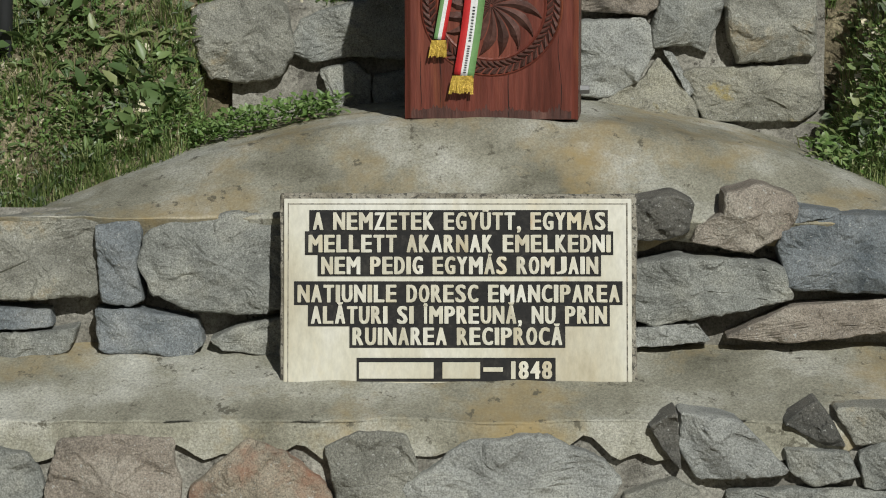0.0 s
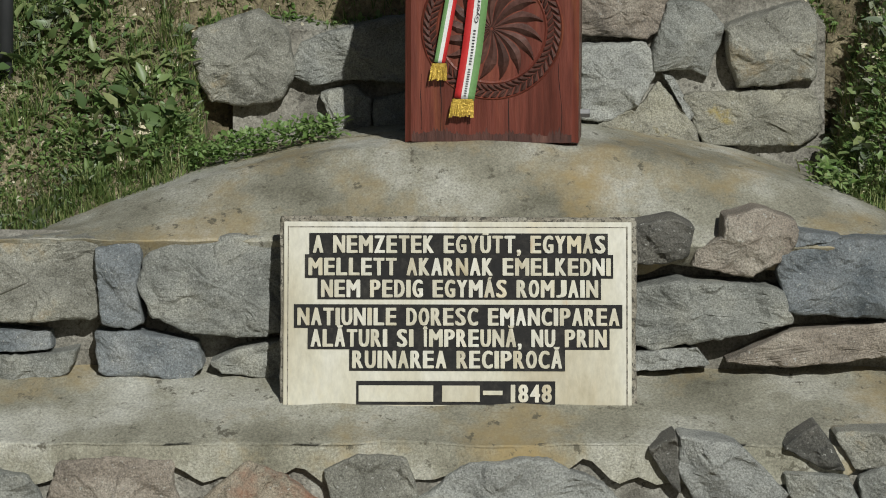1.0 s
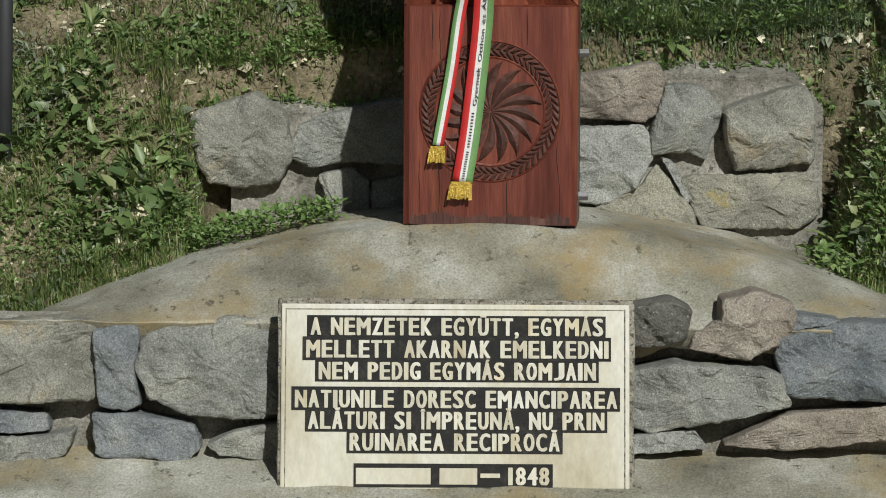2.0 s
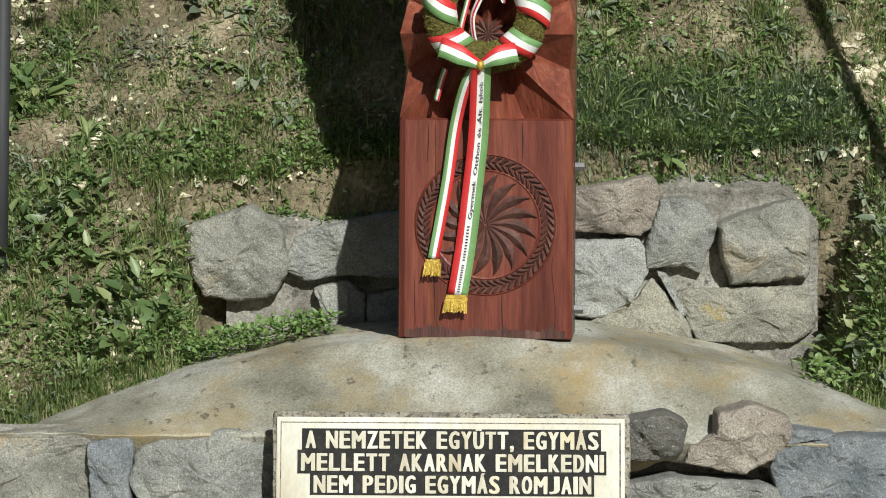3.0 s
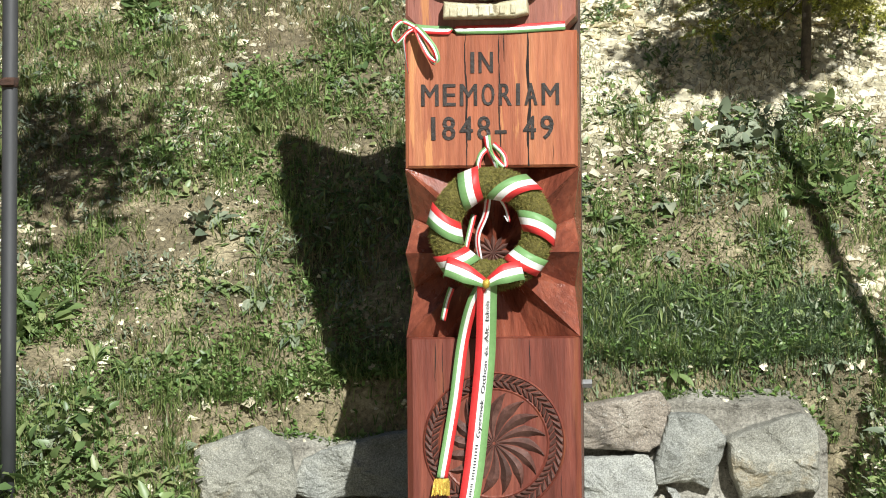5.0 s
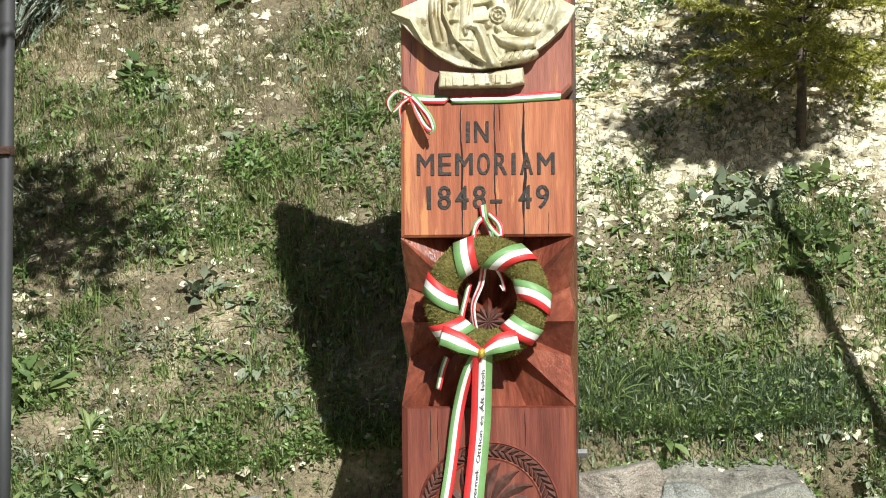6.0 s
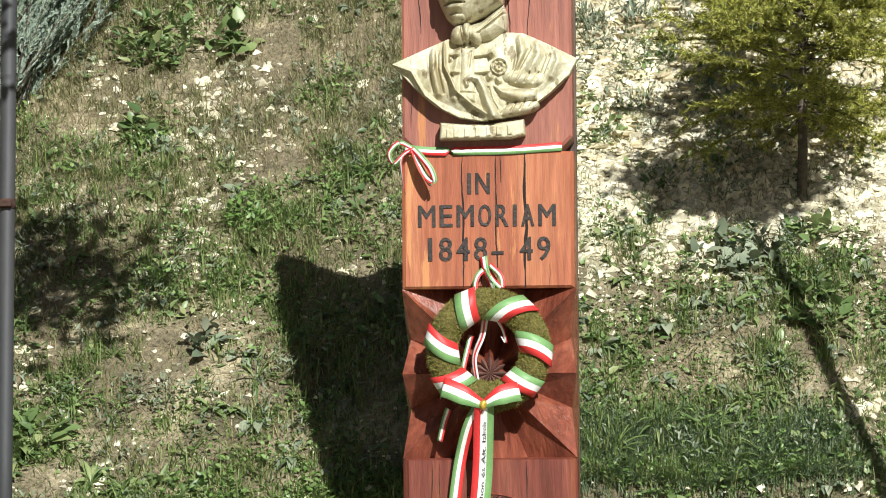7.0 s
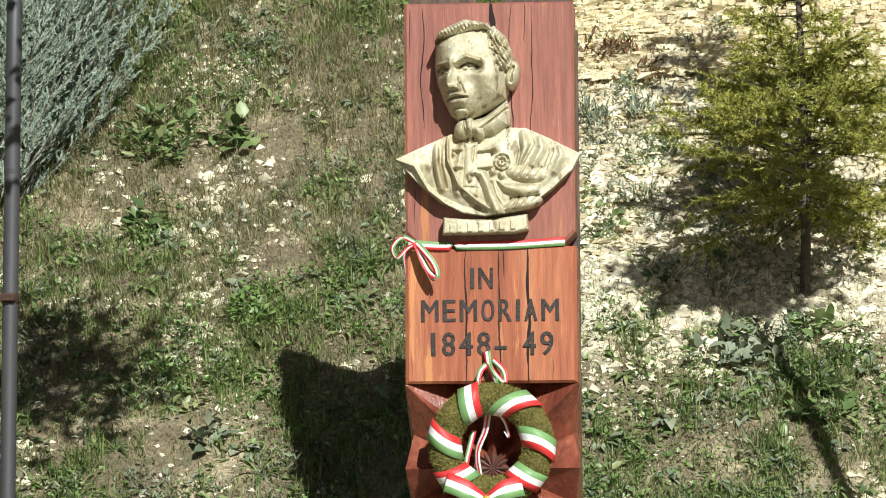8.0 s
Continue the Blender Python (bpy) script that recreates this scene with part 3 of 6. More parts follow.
lower_block = part("lower_block", chamfered(0.0, 0.512, 0.0, HW, 0.014, 0.0, 0.004), M_WOODLOW, post, "dark red block with a carved rosette")
text_block = part("text_block", chamfered(0.905, 1.222, 0.0, HW - 0.002, 0.008, 0.0, 0.006), M_WOODTEXT, post, "orange-brown block with incised writing")
top_block = part("top_block", chamfered(1.226, 1.795, 0.006, HW - 0.004, 0.006, 0.030, 0.004), M_WOOD, post, "red-brown block with lengthwise cracks")
# the head of the post is cut to a shallow notch between two raised corners
for sx_ in (-1, 1):
    bm = bmesh.new()
    out_x = HW - 0.012
    ring_ = [[bm.verts.new((sx_ * x, y, z)) for x, z in ((0.004, 1.790), (out_x, 1.790), (out_x + 0.010, 1.905), (out_x - 0.035, 1.878))] for y in (0.06, 0.165)]
    bm.faces.new(ring_[0])
    bm.faces.new(ring_[1][::-1])
    for i in range(4):
        bm.faces.new((ring_[0][i], ring_[1][i], ring_[1][(i + 1) % 4], ring_[0][(i + 1) % 4]))
    part("raised_corner", bm, M_SIDE, post, "greyed carved corner of the post's head")
# the star-carved block: ridges run from the middle to the corners and the sides
bm = bmesh.new()
zm = 0.708
ring = []
for k in range(16):
    a = math.pi / 8 * k
    c_, s_ = math.cos(a), math.sin(a)
    f_ = 1 / max(abs(c_), abs(s_))
    rim = k % 2 == 0
    ring.append(bm.verts.new((c_ * f_ * HW * (1.0 if rim or abs(c_) < abs(s_) else 0.93), 0.004 if rim else 0.085, zm + s_ * f_ * 0.196)))
mid_ = bm.verts.new((0, 0.045, zm))
inner = []
for k in range(16):
    a = math.pi / 8 * k
    rim = k % 2 == 0
    inner.append(bm.verts.new((math.cos(a) * 0.075, 0.028 if rim else 0.075, zm + math.sin(a) * 0.075)))
rear = [bm.verts.new((math.copysign(HW, v.co.x) if abs(v.co.x) > 0.15 else v.co.x, 0.17, v.co.z)) for v in ring]
for k in range(16):
    j = (k + 1) % 16
    bm.faces.new((mid_, inner[k], inner[j]))
    bm.faces.new((inner[k], ring[k], ring[j], inner[j]))
    bm.faces.new((ring[k], rear[k], rear[j], ring[j]))
star_block = part("star_block", bm, M_STAR, post, "block carved into a deep eight-pointed star")
part("core", box_bm(-HW + 0.025, HW - 0.025, 0.10, 0.168, 0.45, 0.96, 0.0), M_SIDE, post)
part("backing_board", box_bm(-HW + 0.004, HW + 0.001, 0.172, 0.20, 0.0, 1.75, 0.003), M_SIDE, post, "greyed wooden backing board")
for z in (0.40, 0.065):
    bm = bmesh.new()
    bmesh.ops.create_cone(bm, cap_ends=True, segments=6, radius1=0.011, radius2=0.011, depth=0.022)
    bmesh.ops.transform(bm, matrix=pose(HW + 0.013, 0.085, z, 0, 90, 0), verts=bm.verts)
    part("bolt", bm, M_STEEL, post, "dark steel bolt head")
for text, x0, x1, z, cap in (("IN", -0.052, 0.010, 1.125, 0.048), ("MEMORIAM", -0.167, 0.163, 1.049, 0.050), ("1848- 49", -0.150, 0.150, 0.970, 0.053)):
    letter_line(text, x0, x1, z, cap, 0.0022, -0.0005, 0.0012, M_INCISED, text_block, "dark incised letter", 0.22)


def crack(x, z0, z1, wide, y, seed, block, wander=0.006):
    """A flat dark strip along the grain, narrowing at its ends: painted shade of a split."""
    n = max(8, int((z1 - z0) / 0.012))
    vs_ = []
    for i in range(n + 1):
        u = i / n
        z = z0 + (z1 - z0) * u
        xx = x + wander * noise.noise(Vector((z * 9, seed, 0))) * 2 + 0.0012 * noise.noise(Vector((z * 60, seed, 4)))
        w = wide * (0.25 + 0.75 * math.sin(math.pi * min(1, max(0.02, u))) ** 0.6) * (0.7 + 0.5 * noise.noise(Vector((z * 25, seed, 2))))
        vs_ += [(xx - w / 2, y, z), (xx + w / 2, y, z), (xx, y + 0.004, z)]
    fs_ = [(3 * i + a, 3 * i + b, 3 * i + 3 + b, 3 * i + 3 + a) for i in range(n) for a, b in ((0, 1),)]
    return mesh_object("crack", vs_, fs_, M_CRACK_SHADE, block, "flat dark strip, painted shade of a split in the wood")


for k, (x, z0, z1, wd) in enumerate([(-0.058, 0.908, 1.215, 0.006), (0.020, 0.925, 1.215, 0.005), (0.086, 0.908, 1.217, 0.010), (0.030, 1.150, 1.216, 0.003), (-0.02, 0.910, 0.975, 0.003), (0.14, 0.91, 0.96, 0.002)]):
    crack(x, z0, z1, wd, -0.0008, 3 + k, text_block, 0.003)
for k, (x, z0, z1, wd) in enumerate([(0.006, 1.735, 1.794, 0.020), (0.052, 1.33, 1.79, 0.004), (0.100, 1.42, 1.79, 0.003), (-0.155, 1.50, 1.79, 0.004), (-0.185, 1.68, 1.78, 0.002), (-0.175, 1.28, 1.36, 0.002), (0.085, 1.70, 1.79, 0.002)]):
    crack(x, z0, z1, wd, 0.0052, 13 + k, top_block, 0.004)
for k, (x, z0, z1, wd) in enumerate([(-0.118, 0.02, 0.50, 0.003), (-0.165, 0.03, 0.16, 0.002), (0.16, 0.01, 0.2, 0.002), (-0.03, 0.42, 0.50, 0.002), (0.04, 0.0, 0.11, 0.003), (0.085, 0.42, 0.505, 0.003), (-0.135, 0.41, 0.5, 0.003)]):
    crack(x, z0, z1, wd, -0.0008, 23 + k, lower_block, 0.004)

M_ROT = mat("damp_rotten_wood", [(0.050, 0.020, 0.015, 1), (0.085, 0.032, 0.023, 1), (0.13, 0.06, 0.045, 1)], 3, 0.6, 0.5, 9, 0.4, stretch=(11, 11, 1.2))
# rotten dark foot of the post, with a ragged upper edge
n_f = 180
vs = []
for i in range(n_f + 1):
    x = -HW + 0.016 + (2 * HW - 0.032) * i / n_f
    z1 = 0.020 + 0.010 * noise.noise(Vector((x * 12, 3, 1))) + 0.034 * abs(noise.noise(Vector((x * 130, 3, 1)))) * (0.6 + noise.noise(Vector((x * 30, 5, 1))))
    vs += [(x, -0.0006, 0.002), (x, -0.0009, z1)]
fs = [(2 * i, 2 * i + 2, 2 * i + 3, 2 * i + 1) for i in range(n_f)]
mesh_object("rotten_foot", vs, fs, M_ROT, lower_block, "dark rotten wood at the foot")

# the carved rosette: swirling blades inside a double ring of notches
RX_, RZ_ = 0.000, 0.266


def polar(r, a, y):
    return (RX_ + r * math.cos(a), y, RZ_ + r * math.sin(a))


bm = bmesh.new()                        # sunk ground, a shallow dish with a raised lip
rows_ = [[bm.verts.new(polar(r, 2 * math.pi * k / 96, y)) for k in range(96)] for r, y in ((0.004, -0.0012), (0.122, -0.0012), (0.126, -0.0040), (0.129, -0.0012), (0.160, -0.0012), (0.1625, -0.0045), (0.166, -0.0004))]
for p_, q in zip(rows_, rows_[1:]):
    for i in range(96):
        bm.faces.new((p_[i], p_[(i + 1) % 96], q[(i + 1) % 96], q[i]))
part("rosette_ground", bm, M_WOODLOW, lower_block, "dark sunk ground of the rosette")
bm = bmesh.new()                        # two rows of slanting notches, like a twisted cord
for k in range(56):
    for row, (r0, r1, lean_) in enumerate(((0.1290, 0.1440, 0.045), (0.1445, 0.1605, -0.045))):
        a = 2 * math.pi * (k + 0.5 * row) / 56
        q = [bm.verts.new(polar(r, a + b, y)) for r, b, y in ((r0, -0.050 - lean_, -0.0014), (r0, 0.040 - lean_, -0.0014), (r1, 0.050 + lean_, -0.0014), (r1, -0.040 + lean_, -0.0014),
                                                              (r0 + 0.003, 0.004 - lean_, -0.0090), (r1 - 0.003, 0.004 + lean_, -0.0090))]
        for f_ in ((0, 1, 4), (1, 2, 5, 4), (2, 3, 5), (3, 0, 4, 5)):
            bm.faces.new([q[i] for i in f_])
tagged(part("notched_ring", bm, M_CARVED, lower_block, "double ring of carved notches"), kind="stuff")
NB = 16
for k in range(NB):
    bm = bmesh.new()
    rows_ = []
    for i in range(13):
        u = i / 12
        r = 0.004 + 0.117 * u
        a = 2 * math.pi * (k + 0.3) / NB - 0.36 * u * u
        half_ = 0.90 * math.pi / NB * (1.0 if u < 0.66 else (1 - u) / 0.34)
        ridge = -0.0022 - 0.0165 * u ** 0.8 * (1.0 if u < 0.8 else (1 - u) / 0.2 * 0.8 + 0.2)
        rows_.append([bm.verts.new(polar(r, a + b, y)) for b, y in ((-half_, -0.0014), (0.05 * half_, ridge), (half_, -0.0014))])
    for p_, q in zip(rows_, rows_[1:]):
        for i in range(2):
            bm.faces.new((p_[i], p_[i + 1], q[i + 1], q[i]))
    part("rosette_blade", bm, M_CARVED, lower_block, "curved carved blade")
bm = bmesh.new()
for k in range(12):
    a = 2 * math.pi * k / 12
    q = [bm.verts.new((r * math.cos(a + b), y, zm + r * math.sin(a + b))) for r, b, y in ((0.0, 0, 0.033), (0.03, -0.2, 0.033), (0.042, 0, 0.024), (0.03, 0.2, 0.033))]
    bm.faces.new((q[0], q[1], q[2]))
    bm.faces.new((q[0], q[2], q[3]))
part("small_flower", bm, M_CARVED, star_block, "small carved flower")


# ---------- bust relief: one plain cast shape ----------
M_CAST = mat("pale_bronze_patina", [(0.33, 0.285, 0.17, 1), (0.54, 0.50, 0.345, 1), (0.70, 0.67, 0.51, 1)], 10, 0.42, 0.35, 120, 0.30, metal=0.15, gloss_var=0.12,
             spots=(0.17, 0.125, 0.06, 1), spot_scale=30, spot_cut=0.575, bump_scale=130, spots2=(0.36, 0.30, 0.165, 1), spot2_scale=9, spot2_cut=0.48, stretch=(1, 1, 0.55))


def bust_relief():
    """Height of the cast relief over the board; u to the right and v up, 763 units to the metre."""
    nu, nv = 430, 500
    U, V = np.meshgrid(np.linspace(-172, 172, nu), np.linspace(-200, 198, nv))
    H = np.full(U.shape, -60.0)

    def edge(points):
        """Distance inside a closed outline, 0 outside it."""
        inside = np.zeros(U.shape, bool)
        dist = np.full(U.shape, 1e9)
        for (a, b), (c, d) in zip(points, points[1:] + points[:1]):
            inside ^= ((b > V) != (d > V)) & (U < (c - a) * (V - b) / ((d - b) or 1e-6) + a)
            t = np.clip(((U - a) * (c - a) + (V - b) * (d - b)) / ((c - a) ** 2 + (d - b) ** 2), 0, 1)
            dist = np.minimum(dist, np.hypot(U - a - t * (c - a), V - b - t * (d - b)))
        return np.where(inside, dist, 0.0)

    def pillow(points, base, height, round_):
        d = edge(points)
        k = 1 - np.clip(d / round_, 0, 1)
        return np.where(d > 0, base + height * np.sqrt(np.maximum(0, 1 - k * k)), -60.0)

    def blob(cu, cv, ru, rv, height, base=0.0, tilt=0.0, power=2.0):
        c_, s_ = math.cos(tilt), math.sin(tilt)
        a = ((U - cu) * c_ + (V - cv) * s_) / ru
        b = (-(U - cu) * s_ + (V - cv) * c_) / rv
        d = 1 - np.abs(a) ** power - np.abs(b) ** power
        return np.where(d > 0, base + height * np.sqrt(np.maximum(d, 0)), -60.0)

    def stroke(points, width, height, end=None):
        """A soft ridge (or groove) along a bent line, its width growing to end."""
        out = np.zeros(U.shape)
        n = len(points) - 1
        for i, ((a, b), (c, d)) in enumerate(zip(points, points[1:])):
            t = np.clip(((U - a) * (c - a) + (V - b) * (d - b)) / ((c - a) ** 2 + (d - b) ** 2), 0, 1)
            w = (width if width > 4.2 else 0.75 * width) if end is None else width + (end - width) * (i + t) / n
            out = np.maximum(out, np.exp(-((U - a - t * (c - a)) ** 2 + (V - b - t * (d - b)) ** 2) / w ** 2))
        return out * height

    # draped shoulders, wide and pointed at each side
    chest = pillow([(-165, -52), (-108, -27), (-66, -9), (-6, -16), (38, 2), (68, 0), (108, -18), (163, -46), (148, -75), (113, -108), (73, -136),
                    (33, -151), (-7, -155), (-47, -148), (-87, -128), (-122, -98)], 16, 27, 46)
    on = chest > 0
    folds = stroke([(50, -8), (58, -38), (51, -68)], 3, -9) + stroke([(73, -6), (79, -28), (58, -68)], 3, -10) + stroke([(108, -18), (113, -43), (101, -73)], 3, -11)
    folds += stroke([(62, -6), (67, -36), (55, -66)], 6, 6) + stroke([(92, -12), (96, -38), (80, -68)], 7, 7) + stroke([(126, -30), (130, -48), (118, -78)], 6, 6)
    folds += stroke([(-102, -28), (-97, -68), (-92, -103)], 3, -7) + stroke([(-84, -20), (-84, -60), (-74, -104)], 3, -6) + stroke([(-92, -24), (-90, -64), (-82, -106)], 6, 5)
    folds += stroke([(-72, -12), (-70, -58), (-50, -102), (-20, -128), (8, -146)], 3.2, 9)
    folds += stroke([(-162, -54), (-130, -66), (-107, -108), (-67, -140), (-40, -152)], 3.5, 9) + stroke([(-156, -64), (-134, -76), (-112, -116), (-72, -148)], 2.5, -7)
    folds += stroke([(-60, -38), (-46, -38)], 3, 7) + stroke([(-16, -40), (14, -36)], 3, 7) + stroke([(-58, -69), (-46, -69)], 3, 7) + stroke([(-16, -70), (8, -68)], 3, 7)
    folds += stroke([(14, -34), (15, -38)], 5, 8) + stroke([(8, -76), (9, -78)], 4.5, 8) + stroke([(22, -82), (26, -86)], 4, 7) + stroke([(-60, -44), (-60, -46)], 4, 6)
    H = np.maximum(H, np.where(on, chest + 1.6 * folds, -60))
    # medal
    R = np.hypot(U - 26, V + 59)
    H = np.where(R < 15, np.maximum(H, 46 + 4 * np.cos(R * 0.9) + 1.5 * np.cos(8 * np.arctan2(V + 59, U - 26)) * (R > 5)), H)
    # tails of the neckcloth
    H = np.maximum(H, pillow([(-40, -26), (-18, -24), (-17, -70), (-17, -122), (-46, -120), (-43, -74)], 40, 11, 9))
    H = np.where(H > 20, H + stroke([(-45, -30), (-52, -70), (-54, -114)], 6, 9) - stroke([(-46, -104), (-18, -106)], 1.8, 4) - stroke([(-24, -34), (-28, -60)], 3, 5), H)
    # curved horn, bowl, hand and sleeve
    H = np.where(on | (H > 20), np.maximum(H, 34 + stroke([(-31, -92), (-33, -84), (-24, -78), (-10, -82), (-2, -98), (6, -122), (16, -146)], 7, 26, 12)), H)
    H = H - np.where(on, stroke([(6, -96), (14, -120), (26, -140)], 2, 9), 0)
    H = np.maximum(H, blob(66, -82, 38, 15, 24, 34, -0.12))
    H = np.where(on, H - sum(stroke([(40 + 15 * k, -88), (50 + 15 * k, -70)], 2, 6) for k in range(4)), H)
    H = np.maximum(H, pillow([(14, -92), (30, -98), (92, -100), (92, -118), (62, -124), (28, -112)], 40, 17, 10))
    H = np.maximum(H, blob(56, -134, 40, 12, 20, 32, 0.22, 2.4))
    H = np.where(on, H - sum(stroke([(30 + 16 * k, -142 + 3 * k), (40 + 16 * k, -124 + 3 * k)], 2, 6) for k in range(4)), H)
    # stiff collar round the neck
    collar = pillow([(-55, -2), (-36, 14), (-6, 22), (34, 52), (39, 36), (40, 4), (14, -14), (-14, -18), (-40, -18)], 16, 46, 26)
    collar = np.where(collar > 0, collar - stroke([(-18, -8), (4, 10), (38, 36)], 2, 8) - stroke([(-14, 2), (4, 18), (35, 44)], 1.6, 6) + stroke([(-16, -2), (6, 15), (38, 40)], 3, 5), collar)
    H = np.maximum(H, collar)
    # knot of the neckcloth
    H = np.maximum(H, blob(-45, -3, 15, 19, 34, 30, -0.35))
    H = np.maximum(H, blob(-30, 2, 11, 18, 36, 32, 0.15))
    H = np.maximum(H, blob(-16, -4, 11, 17, 32, 32, 0.5))
    H = np.where(H > 20, H - stroke([(-44, 12), (-36, -20)], 2, 9) - stroke([(-26, 14), (-26, -18)], 2, 9), H)
    # head turned a little aside
    head = pillow([(-92, 150), (-94, 112), (-90, 84), (-78, 50), (-67, 27), (-52, 15), (-27, 18), (3, 32), (33, 52), (40, 92), (36, 150), (6, 180), (-37, 187), (-76, 174)], 16, 66, 52)
    f = head > 0
    head += np.where(f, stroke([(-86, 112), (-70, 113)], 4, 6) + stroke([(-52, 112), (-34, 122), (-10, 114)], 4.5, 13), 0)
    head -= np.where(f, stroke([(-84, 101), (-70, 101)], 7, 18) + stroke([(-48, 107), (-34, 110), (-14, 105)], 8, 21), 0)
    head += np.where(f, blob(-77, 99, 9, 6.5, 10) .clip(0) + blob(-30, 106, 13, 7.5, 11).clip(0), 0)
    head -= np.where(f, stroke([(-87, 104), (-77, 107), (-68, 103)], 1.8, 9) + stroke([(-44, 108), (-30, 114), (-16, 108)], 2.2, 12) + stroke([(-78, 100), (-77, 98)], 3, 6) + stroke([(-31, 107), (-30, 105)], 3.6, 7) + stroke([(-86, 95), (-70, 94)], 1.4, 4) + stroke([(-42, 100), (-20, 100)], 1.5, 4), 0)
    head += np.where(f, stroke([(-62, 118), (-66, 96), (-69, 76), (-67, 70)], 6, 17, 8) + stroke([(-54, 70), (-52, 69)], 6, 9), 0)
    head -= np.where(f, stroke([(-70, 63), (-52, 63)], 2.4, 8) + stroke([(-46, 76), (-38, 58)], 3, 5), 0)
    head += np.where(f, stroke([(-66, 55), (-54, 58), (-36, 54)], 4, 8) + stroke([(-62, 43), (-42, 44)], 5, 9), 0)
    head -= np.where(f, stroke([(-70, 50), (-55, 52), (-33, 52)], 1.8, 11) + stroke([(-58, 34), (-42, 34)], 4, 6) + stroke([(-24, 78), (-10, 50)], 12, 5), 0)
    head += np.where(f, blob(-50, 24, 18, 11, 9).clip(0) + stroke([(-10, 92), (10, 88)], 14, 5), 0)
    H = np.maximum(H, head)
    # swept hair: a fringe over the brow and a side lock before the ear
    strand = 3.2 * np.sin(0.42 * U - 0.30 * V + 3 * np.sin(0.045 * U + 0.03 * V)) + 1.6 * np.sin(0.9 * U + 0.5 * V)
    fringe_ = pillow([(-93, 152), (-84, 172), (-40, 193), (2, 186), (12, 172), (-8, 174), (-30, 170), (-52, 163), (-70, 160), (-86, 158)], 50, 34, 16)
    H = np.maximum(H, np.where(fringe_ > 0, fringe_ + strand, -60))
    lock = pillow([(-2, 172), (12, 182), (36, 160), (47, 126), (44, 104), (28, 96), (14, 104), (4, 130), (2, 152)], 42, 36, 20)
    H = np.maximum(H, np.where(lock > 0, lock + 1.3 * strand, -60))
    H = np.where((lock > 0) | (fringe_ > 0), H - stroke([(0, 168), (4, 140), (24, 126), (40, 108)], 2, 7) - stroke([(14, 166), (20, 146), (40, 134)], 1.8, 6), H)
    H = np.maximum(H, blob(45, 95, 12, 25, 22, 40, -0.15))
    H -= np.where(H > 20, stroke([(47, 106), (42, 96), (42, 82)], 4, 13), 0)
    # plinth with a row of bars
    slab_ = pillow([(-80, -156), (-40, -160), (0, -161), (68, -152), (70, -180), (44, -186), (-82, -187)], 30, 8, 5)
    bars = (np.abs((U + 4) % 19 - 9.5) < 4.2) & (V > -181 + 0.05 * U) & (V < -166 + 0.05 * U) & (np.abs(U + 6) < 62)
    H = np.maximum(H, np.where(slab_ > 0, slab_ + 3.5 * bars, -60))
    keep = H > -20
    H = np.where(keep, H, 0)
    S = 1 / 763.0
    verts = np.stack([U * S, -H * S, V * S], -1).reshape(-1, 3)
    idx = np.arange(nu * nv).reshape(nv, nu)
    ok = keep[:-1, :-1] | keep[1:, :-1] | keep[:-1, 1:] | keep[1:, 1:]
    faces = np.stack([idx[:-1, :-1], idx[:-1, 1:], idx[1:, 1:], idx[1:, :-1]], -1)[ok]
    used, inv = np.unique(faces, return_inverse=True)
    return verts[used], inv.reshape(-1, 4)


bx, bz = 0.111, 2.589
vs, fs = bust_relief()
bust = mesh_object("bust_relief", vs.tolist(), fs.tolist(), M_CAST)
bust.matrix_basis = pose(bx, 7.807, bz, 0, 0, -4)
tagged(bust, "pale bronze-coloured bust relief fixed to the wooden post", "relief")


# ---------- ribbons ----------
def cloth(name, c, rough=0.5):
    return mat(name, [tuple(0.85 * k for k in c) + (1,), c + (1,)], 25, rough, 0.1, 200, 0.10)


M_RED, M_WHITE, M_GREEN = cloth("red_satin", (0.62, 0.035, 0.035)), cloth("white_satin", (0.80, 0.80, 0.78)), cloth("green_satin", (0.17, 0.33, 0.12))
M_GOLD = mat("gold_fringe", [(0.35, 0.22, 0.03, 1), (0.62, 0.42, 0.07, 1)], 60, 0.35, 0.3, 150, 0.3, metal=0.5)
M_INK = mat("dark_ink", [(0.02, 0.02, 0.03, 1), (0.03, 0.03, 0.04, 1)], 20, 0.6, 0.0)


def spline(pts, n):
    """n + 1 points along a smooth curve through pts."""
    pts = [Vector(p) for p in pts]
    ext = [2 * pts[0] - pts[1]] + pts + [2 * pts[-1] - pts[-2]]
    out = []
    for i in range(n + 1):
        u = i / n * (len(pts) - 1)
        k = min(int(u), len(pts) - 2)
        f = u - k
        a, b, c, d = ext[k:k + 4]
        out.append(0.5 * ((2 * b) + (c - a) * f + (2 * a - 5 * b + 4 * c - d) * f * f + (3 * b - a - 3 * c + d) * f ** 3))
    return out


